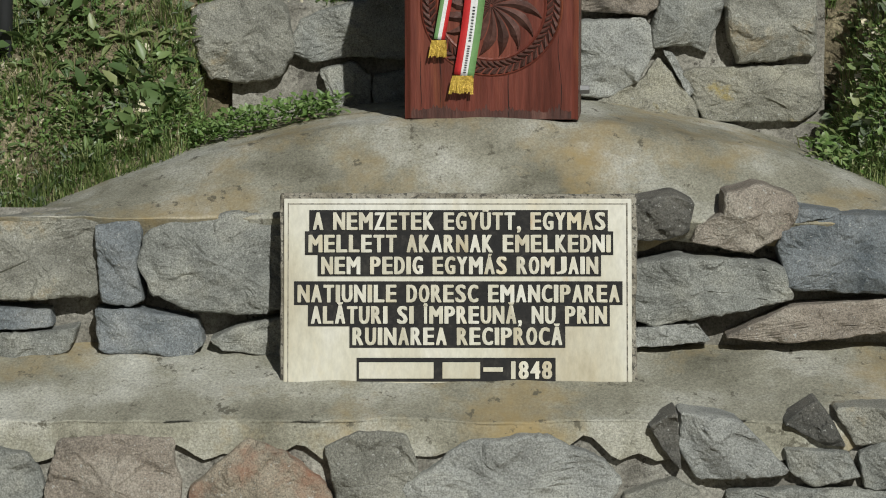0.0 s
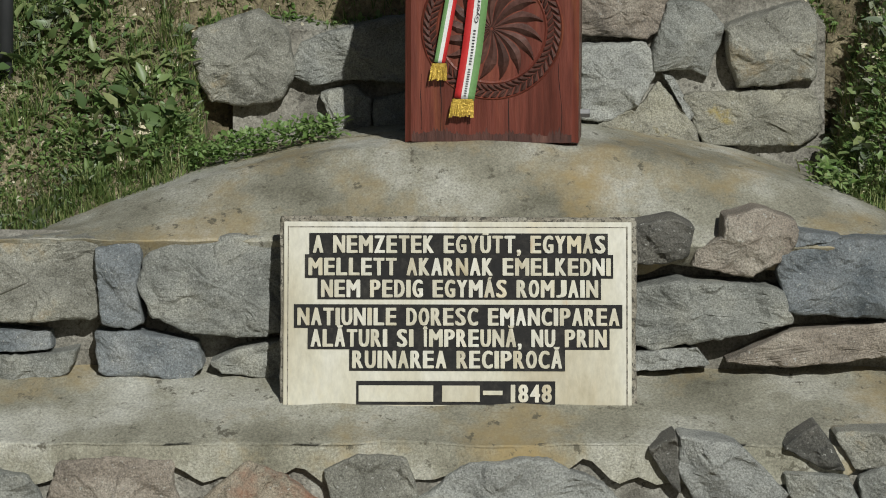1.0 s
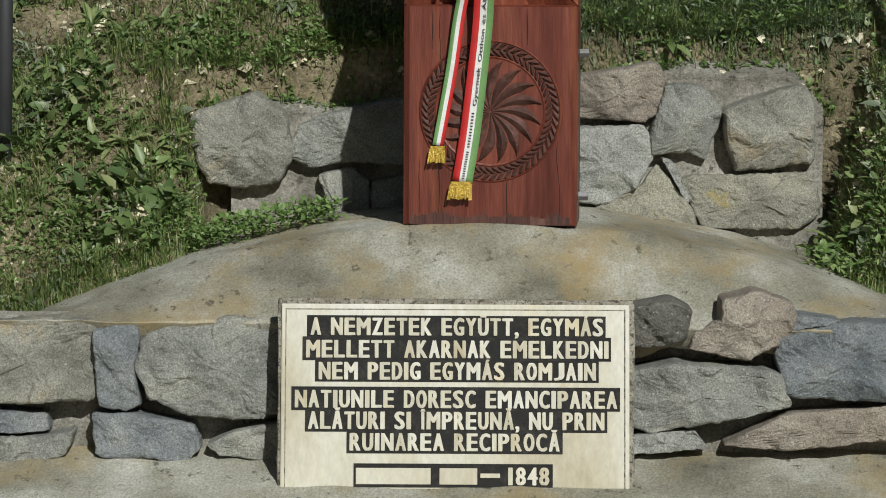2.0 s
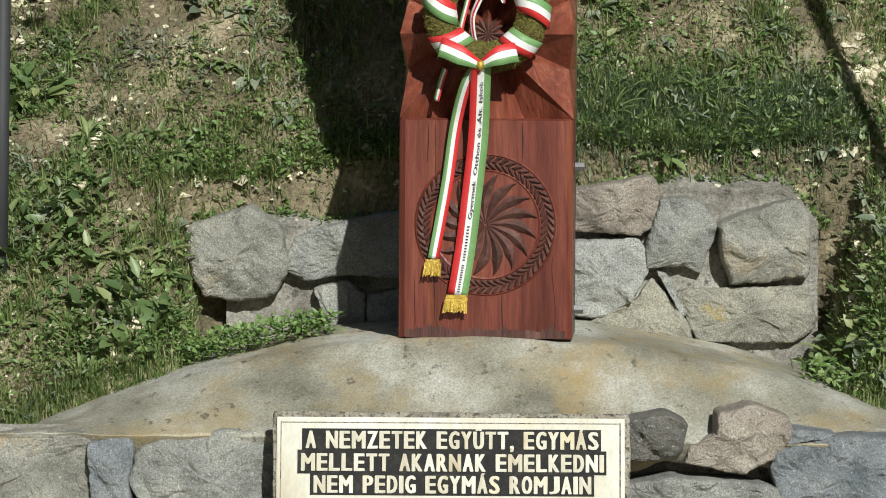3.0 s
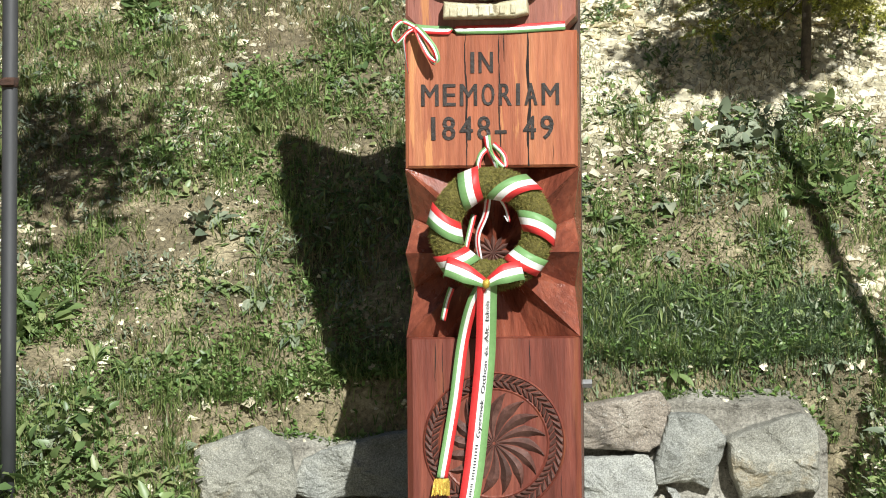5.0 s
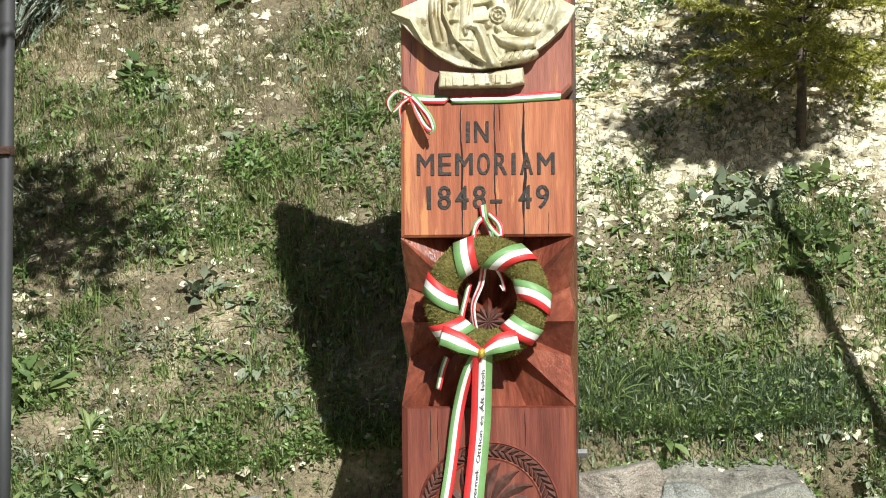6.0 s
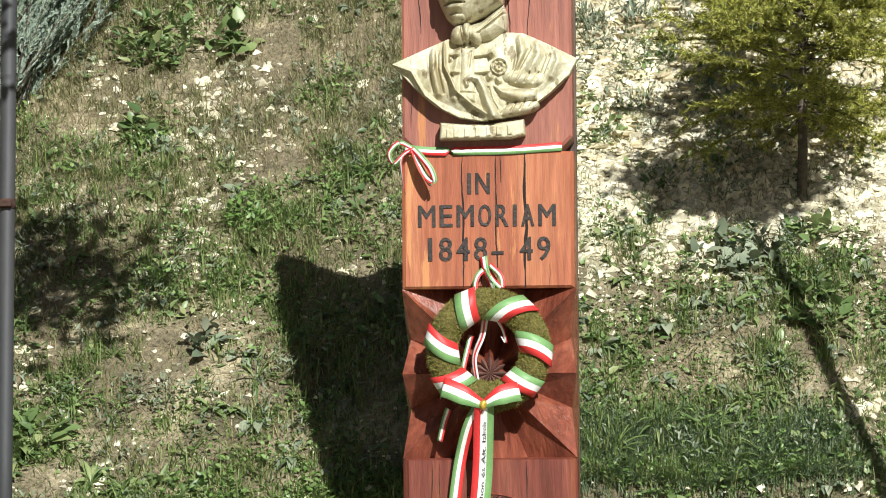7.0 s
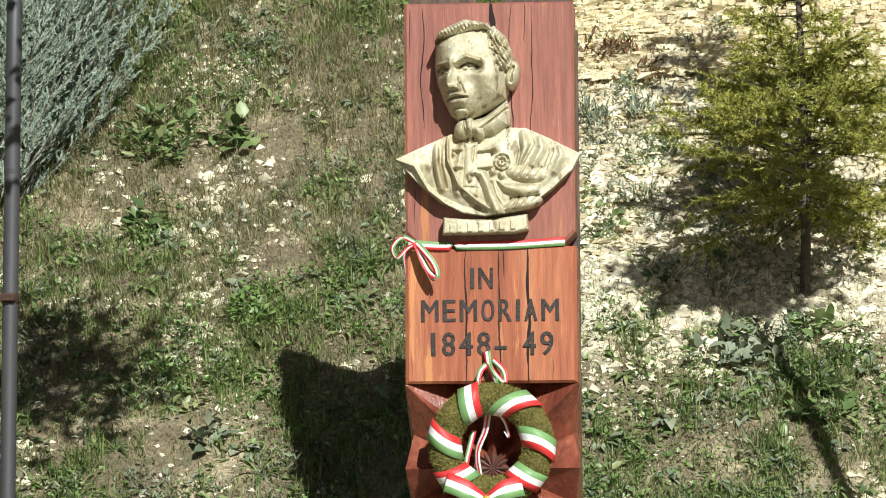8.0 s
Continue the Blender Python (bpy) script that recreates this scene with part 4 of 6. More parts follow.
def ribbon(name, centres, sides, parent, order=(0, 1, 2), thick=0.0006, label="", ripple=0.0):
    """A tricolour ribbon: three stripes across, from side to side."""
    vs_, fs_, mi = [], [], []
    for i, (c_, s_) in enumerate(zip(centres, sides)):
        for k in range(4):
            p = c_ + s_ * (k / 1.5 - 1)
            vs_.append(p + Vector((0, ripple * math.sin(k * 2.1 + i * 0.7), 0)))
    for i in range(len(centres) - 1):
        for k in range(3):
            fs_.append((4 * i + k, 4 * i + k + 1, 4 * i + 5 + k, 4 * i + 4 + k))
            mi.append(order[k])
    ob = mesh_object(name, vs_, fs_, None, parent, label, mats=[M_RED, M_WHITE, M_GREEN], mat_index=mi)
    so = ob.modifiers.new("thickness", "SOLIDIFY")
    so.thickness = thick
    return ob


def strip(name, pts, width, parent, order=(0, 1, 2), n=28, turn=0.0, twist=0.0, label="", ripple=0.0008):
    """A ribbon along pts, facing the front; turn and twist in radians."""
    cs = spline(pts, n)
    sides = []
    for i in range(n + 1):
        d = (cs[min(n, i + 1)] - cs[max(0, i - 1)]).normalized()
        s_ = d.cross(Vector((0, 1, 0)))
        s_ = s_.normalized() if s_.length > 1e-4 else Vector((1, 0, 0))
        if s_.x < 0:
            s_ = -s_
        s_ = Matrix.Rotation(turn + twist * i / n, 3, d) @ s_
        sides.append(s_ * width / 2)
    return ribbon(name, cs, sides, parent, order, label=label, ripple=ripple)


def fringe(parent, x, z, y, width, length, slant=0.0):
    bm = bmesh.new()
    for k in range(14):
        u = k / 13 - 0.5
        x0 = x + u * width
        l_ = length * (0.85 + 0.2 * random.random())
        w_2 = width / 26
        a = [bm.verts.new(p) for p in ((x0 - w_2, y, z), (x0 + w_2, y, z), (x0 + w_2 + slant + u * 0.006, y - 0.002 * random.random(), z - l_), (x0 - w_2 + slant + u * 0.006, y - 0.003 * random.random(), z - l_))]
        bm.faces.new(a)
    q = [bm.verts.new(p) for p in ((x - width / 2, y - 0.001, z + 0.006), (x + width / 2, y - 0.001, z + 0.006), (x + width / 2, y - 0.001, z - 0.008), (x - width / 2, y - 0.001, z - 0.008))]
    bm.faces.new(q)
    return part("fringe", bm, M_GOLD, parent, "gold fringe")


# ---------- the wreath ----------
M_MOSS = leafy("dry_moss", [(0.104, 0.106, 0.019, 1), (0.195, 0.181, 0.036, 1), (0.312, 0.263, 0.072, 1)], 0.9, through_light=0.1)
M_MOSSBED = mat("moss_bed", [(0.104, 0.094, 0.019, 1), (0.195, 0.163, 0.042, 1)], 30, 0.95, 1.0, 120, 0.5)
WY = 7.757
wx, wz = 0.110, 1.856
wreath = thing("wreath", "round moss wreath wrapped with tricolour ribbon, hung on the post", "wreath", (wx, WY, wz))
WR, WT = 0.108, 0.036


def on_wreath(a, b, r):
    return Vector(((WR + r * math.cos(b)) * math.cos(a), -r * math.sin(b), (WR + r * math.cos(b)) * math.sin(a)))


vs, fs = sheet(lambda u, v: on_wreath(2 * math.pi * u, 2 * math.pi * v, WT * (0.95 + 0.08 * noise.noise(Vector((math.cos(6.283 * u) * 4, math.sin(6.283 * u) * 4, v * 4))))), 72, 20)
mesh_object("moss_ring", vs, fs, M_MOSSBED, wreath, "ring of packed moss")
rng = np.random.default_rng(5)
mv, mf = [], []
for _ in range(22000):
    a, b = rng.uniform(0, 6.283), rng.uniform(0, 6.283)
    p0 = on_wreath(a, b, WT * 0.93)
    nrm = (p0 - Vector((WR * math.cos(a), 0, WR * math.sin(a)))).normalized()
    d = (nrm + Vector(rng.normal(0, 0.75, 3))).normalized()
    t_ = d.cross(Vector(rng.normal(0, 1, 3))).normalized() * 0.0009
    k = len(mv)
    mv += [p0 - t_, p0 + t_, p0 + d * rng.uniform(0.004, 0.0095)]
    mf.append((k, k + 1, k + 2))
tagged(mesh_object("moss", mv, mf, M_MOSS, wreath, "short olive moss"), kind="stuff")
for a0, skew, wdt in ((118, -0.12, 0.052), (63, -0.28, 0.054), (5, -0.20, 0.052), (176, -0.20, 0.052), (222, -0.15, 0.046), (316, 0.10, 0.046)):
    order = (0, 1, 2)
    cs, ss = [], []
    for i in range(33):
        b = 2 * math.pi * i / 32
        a = math.radians(a0) + skew * math.cos(b)
        r = WT * 1.10 + 0.001
        c_ = on_wreath(a, b, r)
        e = on_wreath(a + 0.02, b, r) - on_wreath(a - 0.02, b, r)
        cs.append(c_)
        ss.append(e.normalized() * -wdt / 2 * (-1))
    ribbon("ribbon_wrap", cs, ss, wreath, order, label="tricolour ribbon wrap")
# bow at the foot of the wreath
KX, KZ = -0.014, -0.125


def bow_loop(sx, reach, drop, order):
    y0 = -0.052
    pts = [(KX, y0, KZ), (KX + sx * reach * 0.45, y0 - 0.016, KZ + 0.020), (KX + sx * reach, y0 - 0.006, KZ + 0.028 + drop), (KX + sx * reach * 1.04, y0 + 0.014, KZ + 0.022 + drop)]
    cs = spline(pts, 18)
    ss = []
    for i in range(19):
        w = 0.010 + 0.013 * min(1, i / 7)
        ss.append(Vector((sx * 0.25, -0.18, -1.0)).normalized() * w)
    return ribbon("bow_loop", cs, ss, wreath, order, label="tricolour bow loop", ripple=0.001)


bow_loop(-1, 0.088, 0.012, (0, 1, 2))
bow_loop(1, 0.080, 0.002, (0, 1, 2))
bm = bmesh.new()
bmesh.ops.create_icosphere(bm, subdivisions=2, radius=0.010)
for v in bm.verts:
    v.co = Vector((v.co.x * 0.9, v.co.y * 0.6, v.co.z * 1.2)) * (1 + 0.2 * noise.noise(v.co * 200)) + Vector((KX, -0.058, KZ))
part("bow_knot", bm, M_GOLD, wreath, "small knot of the bow", smooth=True)


def wpt(pts, y):
    return [(x - wx, (y[min(i, len(y) - 1)] if isinstance(y, (list, tuple)) else y) - WY, z - wz) for i, (x, z) in enumerate(pts)]


YT = [7.705, 7.735, 7.775, 7.785, 7.788, 7.788]
tail_a = strip("ribbon_tail", wpt([(0.090, 1.732), (0.063, 1.683), (0.041, 1.592), (0.023, 1.462), (0.005, 1.358), (-0.009, 1.282)], YT), 0.027, wreath, (2, 1, 0), 40, 0.35, -0.7, "tricolour ribbon tail")
YT2 = [7.702, 7.728, 7.765, 7.778, 7.783, 7.783]
tail_pts = wpt([(0.098, 1.732), (0.097, 1.683), (0.093, 1.565), (0.080, 1.435), (0.065, 1.305), (0.048, 1.198)], YT2)
tail_b = strip("ribbon_tail", tail_pts, 0.047, wreath, (0, 1, 2), 40, -0.25, 0.3, "tricolour ribbon tail with handwriting")
(fx, fz), (gx2, gz2) = [(-0.010, 1.275), (0.045, 1.193)]
fringe(tail_a, fx - wx, fz - wz, 7.785 - WY, 0.034, 0.034, -0.003)
fringe(tail_b, gx2 - wx, gz2 - wz, 7.779 - WY, 0.048, 0.036, -0.004)
# handwriting runs up the white stripe; the person's name in it is left as bars
cs = spline(tail_pts, 100)


def along(u):
    k = min(99, max(0, int(u * 100)))
    p = cs[k].lerp(cs[k + 1], u * 100 - k)
    d = (cs[min(100, k + 6)] - cs[max(0, k - 6)]).normalized()
    return p, d


def write_on_tail(bm, u0, u1):
    xs = [v.co.x for v in bm.verts]
    x0, x1 = min(xs), max(xs)
    for v in bm.verts:
        p, d = along(u0 + (u1 - u0) * (v.co.x - x0) / (x1 - x0))
        acr = Vector((-1, 0, 0)) - d * d.x * -1
        v.co = p + acr.normalized() * (v.co.z - 0.006) + Vector((0, -0.0035 + v.co.y, 0))


for u0, u1 in ((0.985, 0.865), (0.845, 0.715)):
    bm = bmesh.new()
    for k in range(12):
        q = [bm.verts.new((k / 11.0 + dx_, 0, z_)) for dx_, z_ in ((0, 0.0025), (0.03, 0.0025), (0.03, 0.0085), (0, 0.0085))]
        bm.faces.new(q)
    write_on_tail(bm, u0, u1)
    part("ink_bar", bm, M_INK, tail_b)
for text, u0, u1 in (("Gyermek", 0.69, 0.555), ("Otthon", 0.535, 0.42), ("és Ált. Iskola", 0.40, 0.175)):
    bm = lettering(text, 0.1, 0.0085, 0.0002)
    write_on_tail(bm, u0, u1)
    letter = part("handwriting", bm, M_INK, tail_b, "dark handwriting on the white stripe")
# the tie at the head of the wreath and loose ends inside it
strip("hanging_loop", wpt([(0.101, 2.073), (0.106, 2.041), (0.121, 2.001), (0.132, 1.962), (0.115, 1.943)], [7.79, 7.775, 7.76, 7.765, 7.775]), 0.018, wreath, (0, 1, 2), 24, 0.3, 1.2, "tricolour tie")
strip("hanging_loop", wpt([(0.116, 2.054), (0.140, 2.027), (0.142, 2.001), (0.121, 2.021), (0.108, 2.045)], [7.785, 7.77, 7.765, 7.76, 7.78]), 0.013, wreath, (2, 1, 0), 24, 0.1, 0.8, "tricolour tie")
strip("hanging_loop", wpt([(0.106, 2.047), (0.087, 2.028), (0.081, 1.998), (0.097, 1.976)], [7.785, 7.77, 7.765, 7.77]), 0.014, wreath, (2, 1, 0), 20, 0.2, 0.6, "tricolour tie")
strip("loose_end", wpt([(0.105, 1.943), (0.097, 1.891), (0.078, 1.839), (0.085, 1.780), (0.092, 1.741)], [7.765, 7.79, 7.80, 7.80, 7.78]), 0.015, wreath, (1, 0, 1), 26, 0.3, 0.7, "narrow loose ribbon end")
strip("loose_end", wpt([(0.070, 1.891), (0.057, 1.839), (0.046, 1.794), (0.035, 1.768)], [7.80, 7.80, 7.795, 7.77]), 0.013, wreath, (2, 1, 0), 22, 0.2, 0.4, "narrow loose ribbon end")
strip("loose_end", wpt([(0.131, 1.927), (0.144, 1.904), (0.151, 1.875), (0.141, 1.888)], [7.765, 7.775, 7.78, 7.785]), 0.008, wreath, (1, 1, 0), 22, 0.2, 0.9, "narrow loose ribbon end")
strip("loose_end", wpt([(0.017, 1.722), (0.006, 1.690), (-0.004, 1.647)], [7.765, 7.78, 7.79]), 0.015, wreath, (2, 1, 0), 16, 0.3, 0.2, "narrow loose ribbon end")

# ---------- the ribbon tied round the post ----------
rx0, rz0 = -0.062, 2.324
band = thing("ribbon_band", "narrow tricolour ribbon tied in a bow round the post", "ribbon", (rx0, 7.79, rz0))


def bpt(pts, ys):
    return [(x - rx0, ys[min(i, len(ys) - 1)] - 7.79, z - rz0) for i, (x, z) in enumerate(pts)]


strip("band", bpt([(-0.079, 2.327), (-0.016, 2.320), (0.089, 2.320), (0.193, 2.322), (0.285, 2.328)], [7.812, 7.803, 7.797, 7.790, 7.787]), 0.020, band, (0, 1, 2), 24, 0.0, 0.0, "ribbon drawn tight over the wood")
strip("bow_loop", bpt([(-0.062, 2.327), (-0.092, 2.338), (-0.115, 2.314), (-0.104, 2.290), (-0.079, 2.314), (-0.058, 2.326)], [7.785, 7.77, 7.77, 7.775, 7.78, 7.785]), 0.011, band, (0, 1, 2), 40, 0.2, 0.8)
strip("bow_loop", bpt([(-0.061, 2.327), (-0.040, 2.303), (-0.019, 2.274), (-0.012, 2.248), (-0.030, 2.258), (-0.049, 2.294), (-0.061, 2.324)], [7.785, 7.765, 7.755, 7.755, 7.765, 7.775, 7.785]), 0.015, band, (0, 1, 2), 44, 0.2, 0.5)
strip("loose_end", bpt([(-0.065, 2.324), (-0.087, 2.303), (-0.085, 2.261), (-0.079, 2.219)], [7.785, 7.78, 7.785, 7.79]), 0.008, band, (1, 1, 0), 24, 0.3, 1.0)
strip("loose_end", bpt([(-0.056, 2.314), (-0.040, 2.274), (-0.025, 2.245), (-0.017, 2.240)], [7.785, 7.79, 7.79, 7.79]), 0.008, band, (0, 1, 2), 20, 0.3, 0.5)

# ---------- steel pole ----------
M_POLE = mat("grey_painted_steel", [(0.048, 0.050, 0.053, 1), (0.060, 0.062, 0.065, 1), (0.074, 0.074, 0.077, 1)], 3, 0.55, 0.05, 40, 0.12, metal=0.3, stretch=(1, 1, 0.3))


def tube(pts, radii, sides=12):
    vs_, fs_ = [], []
    for i, p in enumerate(pts):
        d = (pts[min(len(pts) - 1, i + 1)] - pts[max(0, i - 1)]).normalized()
        a = d.orthogonal().normalized()
        b = d.cross(a)
        for k in range(sides):
            t_ = 2 * math.pi * k / sides
            vs_.append(p + (a * math.cos(t_) + b * math.sin(t_)) * radii[i])
    for i in range(len(pts) - 1):
        for k in range(sides):
            fs_.append((i * sides + k, i * sides + (k + 1) % sides, (i + 1) * sides + (k + 1) % sides, (i + 1) * sides + k))
    fs_.append(tuple(range(sides))[::-1])
    fs_.append(tuple((len(pts) - 1) * sides + k for k in range(sides)))
    return vs_, fs_


M_RUSTY = mat("rusted_steel", [(0.035, 0.022, 0.018, 1), (0.075, 0.038, 0.026, 1), (0.12, 0.06, 0.04, 1)], 40, 0.85, 0.6, 120, 0.4, metal=0.3)
px1, pz1 = -1.074, 1.742
px2, pz2 = -1.058, 2.978
slope_ = (px2 - px1) / (pz2 - pz1)
pole = thing("steel_pole", "grey weathered steel pole standing in the grass", "pole", (px1, 8.30, 0))
vs, fs = tube([Vector((slope_ * (z - pz1), 0, z)) for z in (1.0, 1.6, 2.2, 2.8, 3.6)], [0.0195] * 5, 20)
mesh_object("shaft", vs, fs, M_POLE, pole)
zc = pz1 + (pz2 - pz1) * (882 - 530) / 882
vs, fs = tube([Vector((slope_ * (zc - pz1), 0, zc - 0.012)), Vector((slope_ * (zc - pz1), 0, zc + 0.012))], [0.0215, 0.0215], 20)
mesh_object("clamp", vs, fs, M_RUSTY, pole, "rusty clamp")
bm = box_bm(slope_ * (zc - pz1) - 0.022, slope_ * (zc - pz1) + 0.014, -0.034, -0.018, zc - 0.008, zc + 0.008, 0.002)
part("clamp_screw", bm, M_RUSTY, pole)


# ---------- plants, scree and rock on the bank ----------
M_GRASS = leafy("grass_blades", [(0.070, 0.122, 0.036, 1), (0.140, 0.215, 0.060, 1), (0.240, 0.315, 0.100, 1), (0.400, 0.410, 0.185, 1)], 0.45, through_light=0.35)
M_STRAP = leafy("broad_grass_leaves", [(0.095, 0.150, 0.048, 1), (0.165, 0.235, 0.075, 1), (0.270, 0.340, 0.125, 1)], 0.38, through_light=0.35)
M_BLUEGRASS = leafy("blue_green_turf", [(0.095, 0.145, 0.074, 1), (0.170, 0.240, 0.125, 1), (0.280, 0.345, 0.195, 1)], 0.5, through_light=0.25)
M_OLIVE = leafy("olive_dry_turf", [(0.125, 0.138, 0.055, 1), (0.225, 0.230, 0.098, 1), (0.390, 0.355, 0.185, 1)], 0.6, through_light=0.3)
M_DRY = leafy("dry_grass", [(0.248, 0.198, 0.101, 1), (0.430, 0.365, 0.205, 1), (0.174, 0.124, 0.075, 1)], 0.8, through_light=0.2)
M_LEAF = leafy("broad_leaves", [(0.080, 0.134, 0.050, 1), (0.140, 0.212, 0.074, 1), (0.215, 0.290, 0.108, 1), (0.310, 0.340, 0.150, 1)], 0.42, through_light=0.25)
M_GREYLEAF = leafy("grey_green_leaves", [(0.120, 0.155, 0.100, 1), (0.205, 0.245, 0.155, 1), (0.310, 0.330, 0.230, 1)], 0.6, through_light=0.15)
M_CLOVER = leafy("bright_small_leaves", [(0.090, 0.165, 0.040, 1), (0.165, 0.270, 0.070, 1), (0.270, 0.375, 0.140, 1)], 0.45, through_light=0.25)
M_LITTER = leafy("plant_litter", [(0.130, 0.100, 0.062, 1), (0.260, 0.205, 0.125, 1), (0.458, 0.395, 0.255, 1), (0.150, 0.160, 0.080, 1)], 0.9, through_light=0.1)
M_CHIP = mat("pale_limestone_chips", [(0.47, 0.41, 0.275, 1), (0.63, 0.57, 0.41, 1), (0.74, 0.70, 0.56, 1)], 12, 0.9, 0.4, 110, 0.22, by_piece=0.35)
M_SLAB = mat("stratified_limestone", [(0.500, 0.420, 0.250, 1), (0.680, 0.590, 0.385, 1), (0.790, 0.710, 0.510, 1)], 10, 0.9, 0.7, 90, 0.28, by_piece=0.25)
rng = np.random.default_rng(11)


def free(x, y):
    """True where the bank is bare of masonry."""
    if y < 7.35:
        return False
    if y < 8.5 and dome_z(x, y) > ground(x, y) - 0.012 and XL < x < XR:
        return False
    if -0.60 < x < 0.93 and 8.33 < y < 8.49:
        return False
    return True


def patchiness(x, y, s, k):
    return noise.noise(Vector((x * s, y * s, k)))


def lush(x, y):
    z = ground(x, y)
    g = 0.62 + 0.30 * smooth01((-0.2 - x) / 0.4) * smooth01((1.7 - z) / 0.3) + 0.22 * smooth01((x - 0.25) / 0.15) * smooth01((1.74 - z) / 0.12)
    g -= 0.8 * scree(x, y) * smooth01((z - 1.6) / 0.4)
    g -= 0.06 * smooth01((z - 2.4) / 0.5) + 0.22 * smooth01((x - 0.95) / 0.1) * smooth01((1.6 - z) / 0.2)
    return min(1, max(0.03, g + 0.40 * patchiness(x, y, 2.8, 1.0) + 0.25 * patchiness(x, y, 7.0, 2.0)))


XA, XB, YA, YB = -1.75, 1.95, 7.4, 11.3


def scatter(n, weight, cluster=0.0, per=1):
    """Places drawn by weight, in clusters if wanted."""
    out = []
    while len(out) < n:
        x, y = rng.uniform(XA, XB), rng.uniform(YA, YB)
        if rng.random() > weight(x, y):
            continue
        for _ in range(per):
            xx, yy = x + rng.normal(0, cluster), y + rng.normal(0, cluster)
            if free(xx, yy) and YA < yy < YB:
                out.append((xx, yy, ground(xx, yy)))
    return np.array(out)


def blades(name, pts, lengths, width, material, lean=0.55, droop=0.5, label="", category="grass", seed=1):
    """Curved blades, one joined mesh."""
    r = np.random.default_rng(seed)
    n = len(pts)
    az = r.uniform(0, 2 * np.pi, n)
    out = np.stack([np.cos(az), np.sin(az), np.zeros(n)], 1) * np.abs(r.normal(0, lean, n))[:, None]
    d = out + np.array([0, -0.25, 1.0])
    d /= np.linalg.norm(d, axis=1)[:, None]
    side = np.stack([-np.sin(az + r.normal(0, 0.8, n)), np.cos(az), np.zeros(n)], 1)
    side /= np.linalg.norm(side, axis=1)[:, None]
    L_ = lengths * r.uniform(0.6, 1.25, n)
    w = width * r.uniform(0.6, 1.3, n)
    fall = np.array([0, 0, -1.0]) * (droop * r.uniform(0.1, 1.0, n) * L_)[:, None]
    p0 = pts - d * 0.004
    p1 = pts + d * (L_ * 0.5)[:, None] + fall * 0.2
    p2 = pts + d * L_[:, None] + out * (0.4 * L_)[:, None] + fall * 0.75
    V = np.stack([p0 - side * w[:, None] / 2, p0 + side * w[:, None] / 2, p1 + side * w[:, None] * 0.42, p1 - side * w[:, None] * 0.42, p2], 1).reshape(-1, 3)
    base = np.arange(n) * 5
    F = [(b, b + 1, b + 2, b + 3) for b in base] + [(b + 3, b + 2, b + 4) for b in base]
    return tagged(mesh_object(name, V.tolist(), F, material, smooth=False), label, category, kind="stuff")


def leaves(name, pts, size, aspect, material, rise=0.6, label="", category="weeds", seed=1, spread=0.0, lift=0.0):
    """Folded oval leaves, one joined mesh."""
    r = np.random.default_rng(seed)
    n = len(pts)
    az = r.uniform(0, 2 * np.pi, n)
    el = r.normal(rise, 0.35, n)
    d = np.stack([np.cos(az) * np.cos(el), np.sin(az) * np.cos(el) - 0.15, np.sin(el)], 1)
    d /= np.linalg.norm(d, axis=1)[:, None]
    up = np.array([0, -0.35, 1.0])
    s_ = np.cross(d, up + r.normal(0, 0.35, (n, 3)))
    s_ /= np.linalg.norm(s_, axis=1)[:, None]
    nn = np.cross(s_, d)
    L_ = (size * r.uniform(0.5, 1.35, n))[:, None]
    W = L_ * aspect * r.uniform(0.75, 1.25, n)[:, None]
    p = pts + d * spread * r.uniform(0.2, 1.0, n)[:, None] + np.array([0, 0, 1.0]) * (lift * r.uniform(0, 1, n))[:, None]
    curl = -0.18
    V = np.stack([p, p + d * L_ * 0.35 + s_ * W * 0.5 + nn * L_ * 0.08, p + d * L_ * 0.75 + s_ * W * 0.36 + nn * L_ * (0.05 + curl * 0.5),
                  p + d * L_ + nn * L_ * curl, p + d * L_ * 0.75 - s_ * W * 0.36 + nn * L_ * (0.05 + curl * 0.5), p + d * L_ * 0.35 - s_ * W * 0.5 + nn * L_ * 0.08,
                  p + d * L_ * 0.5 - nn * L_ * 0.02], 1).reshape(-1, 3)
    F = []
    for b in np.arange(n) * 7:
        F += [(b, b + 1, b + 6), (b + 1, b + 2, b + 6), (b + 2, b + 3, b + 6), (b + 3, b + 4, b + 6), (b + 4, b + 5, b + 6), (b + 5, b, b + 6)]
    return tagged(mesh_object(name, V.tolist(), F, material, smooth=True), label, category, kind="stuff")


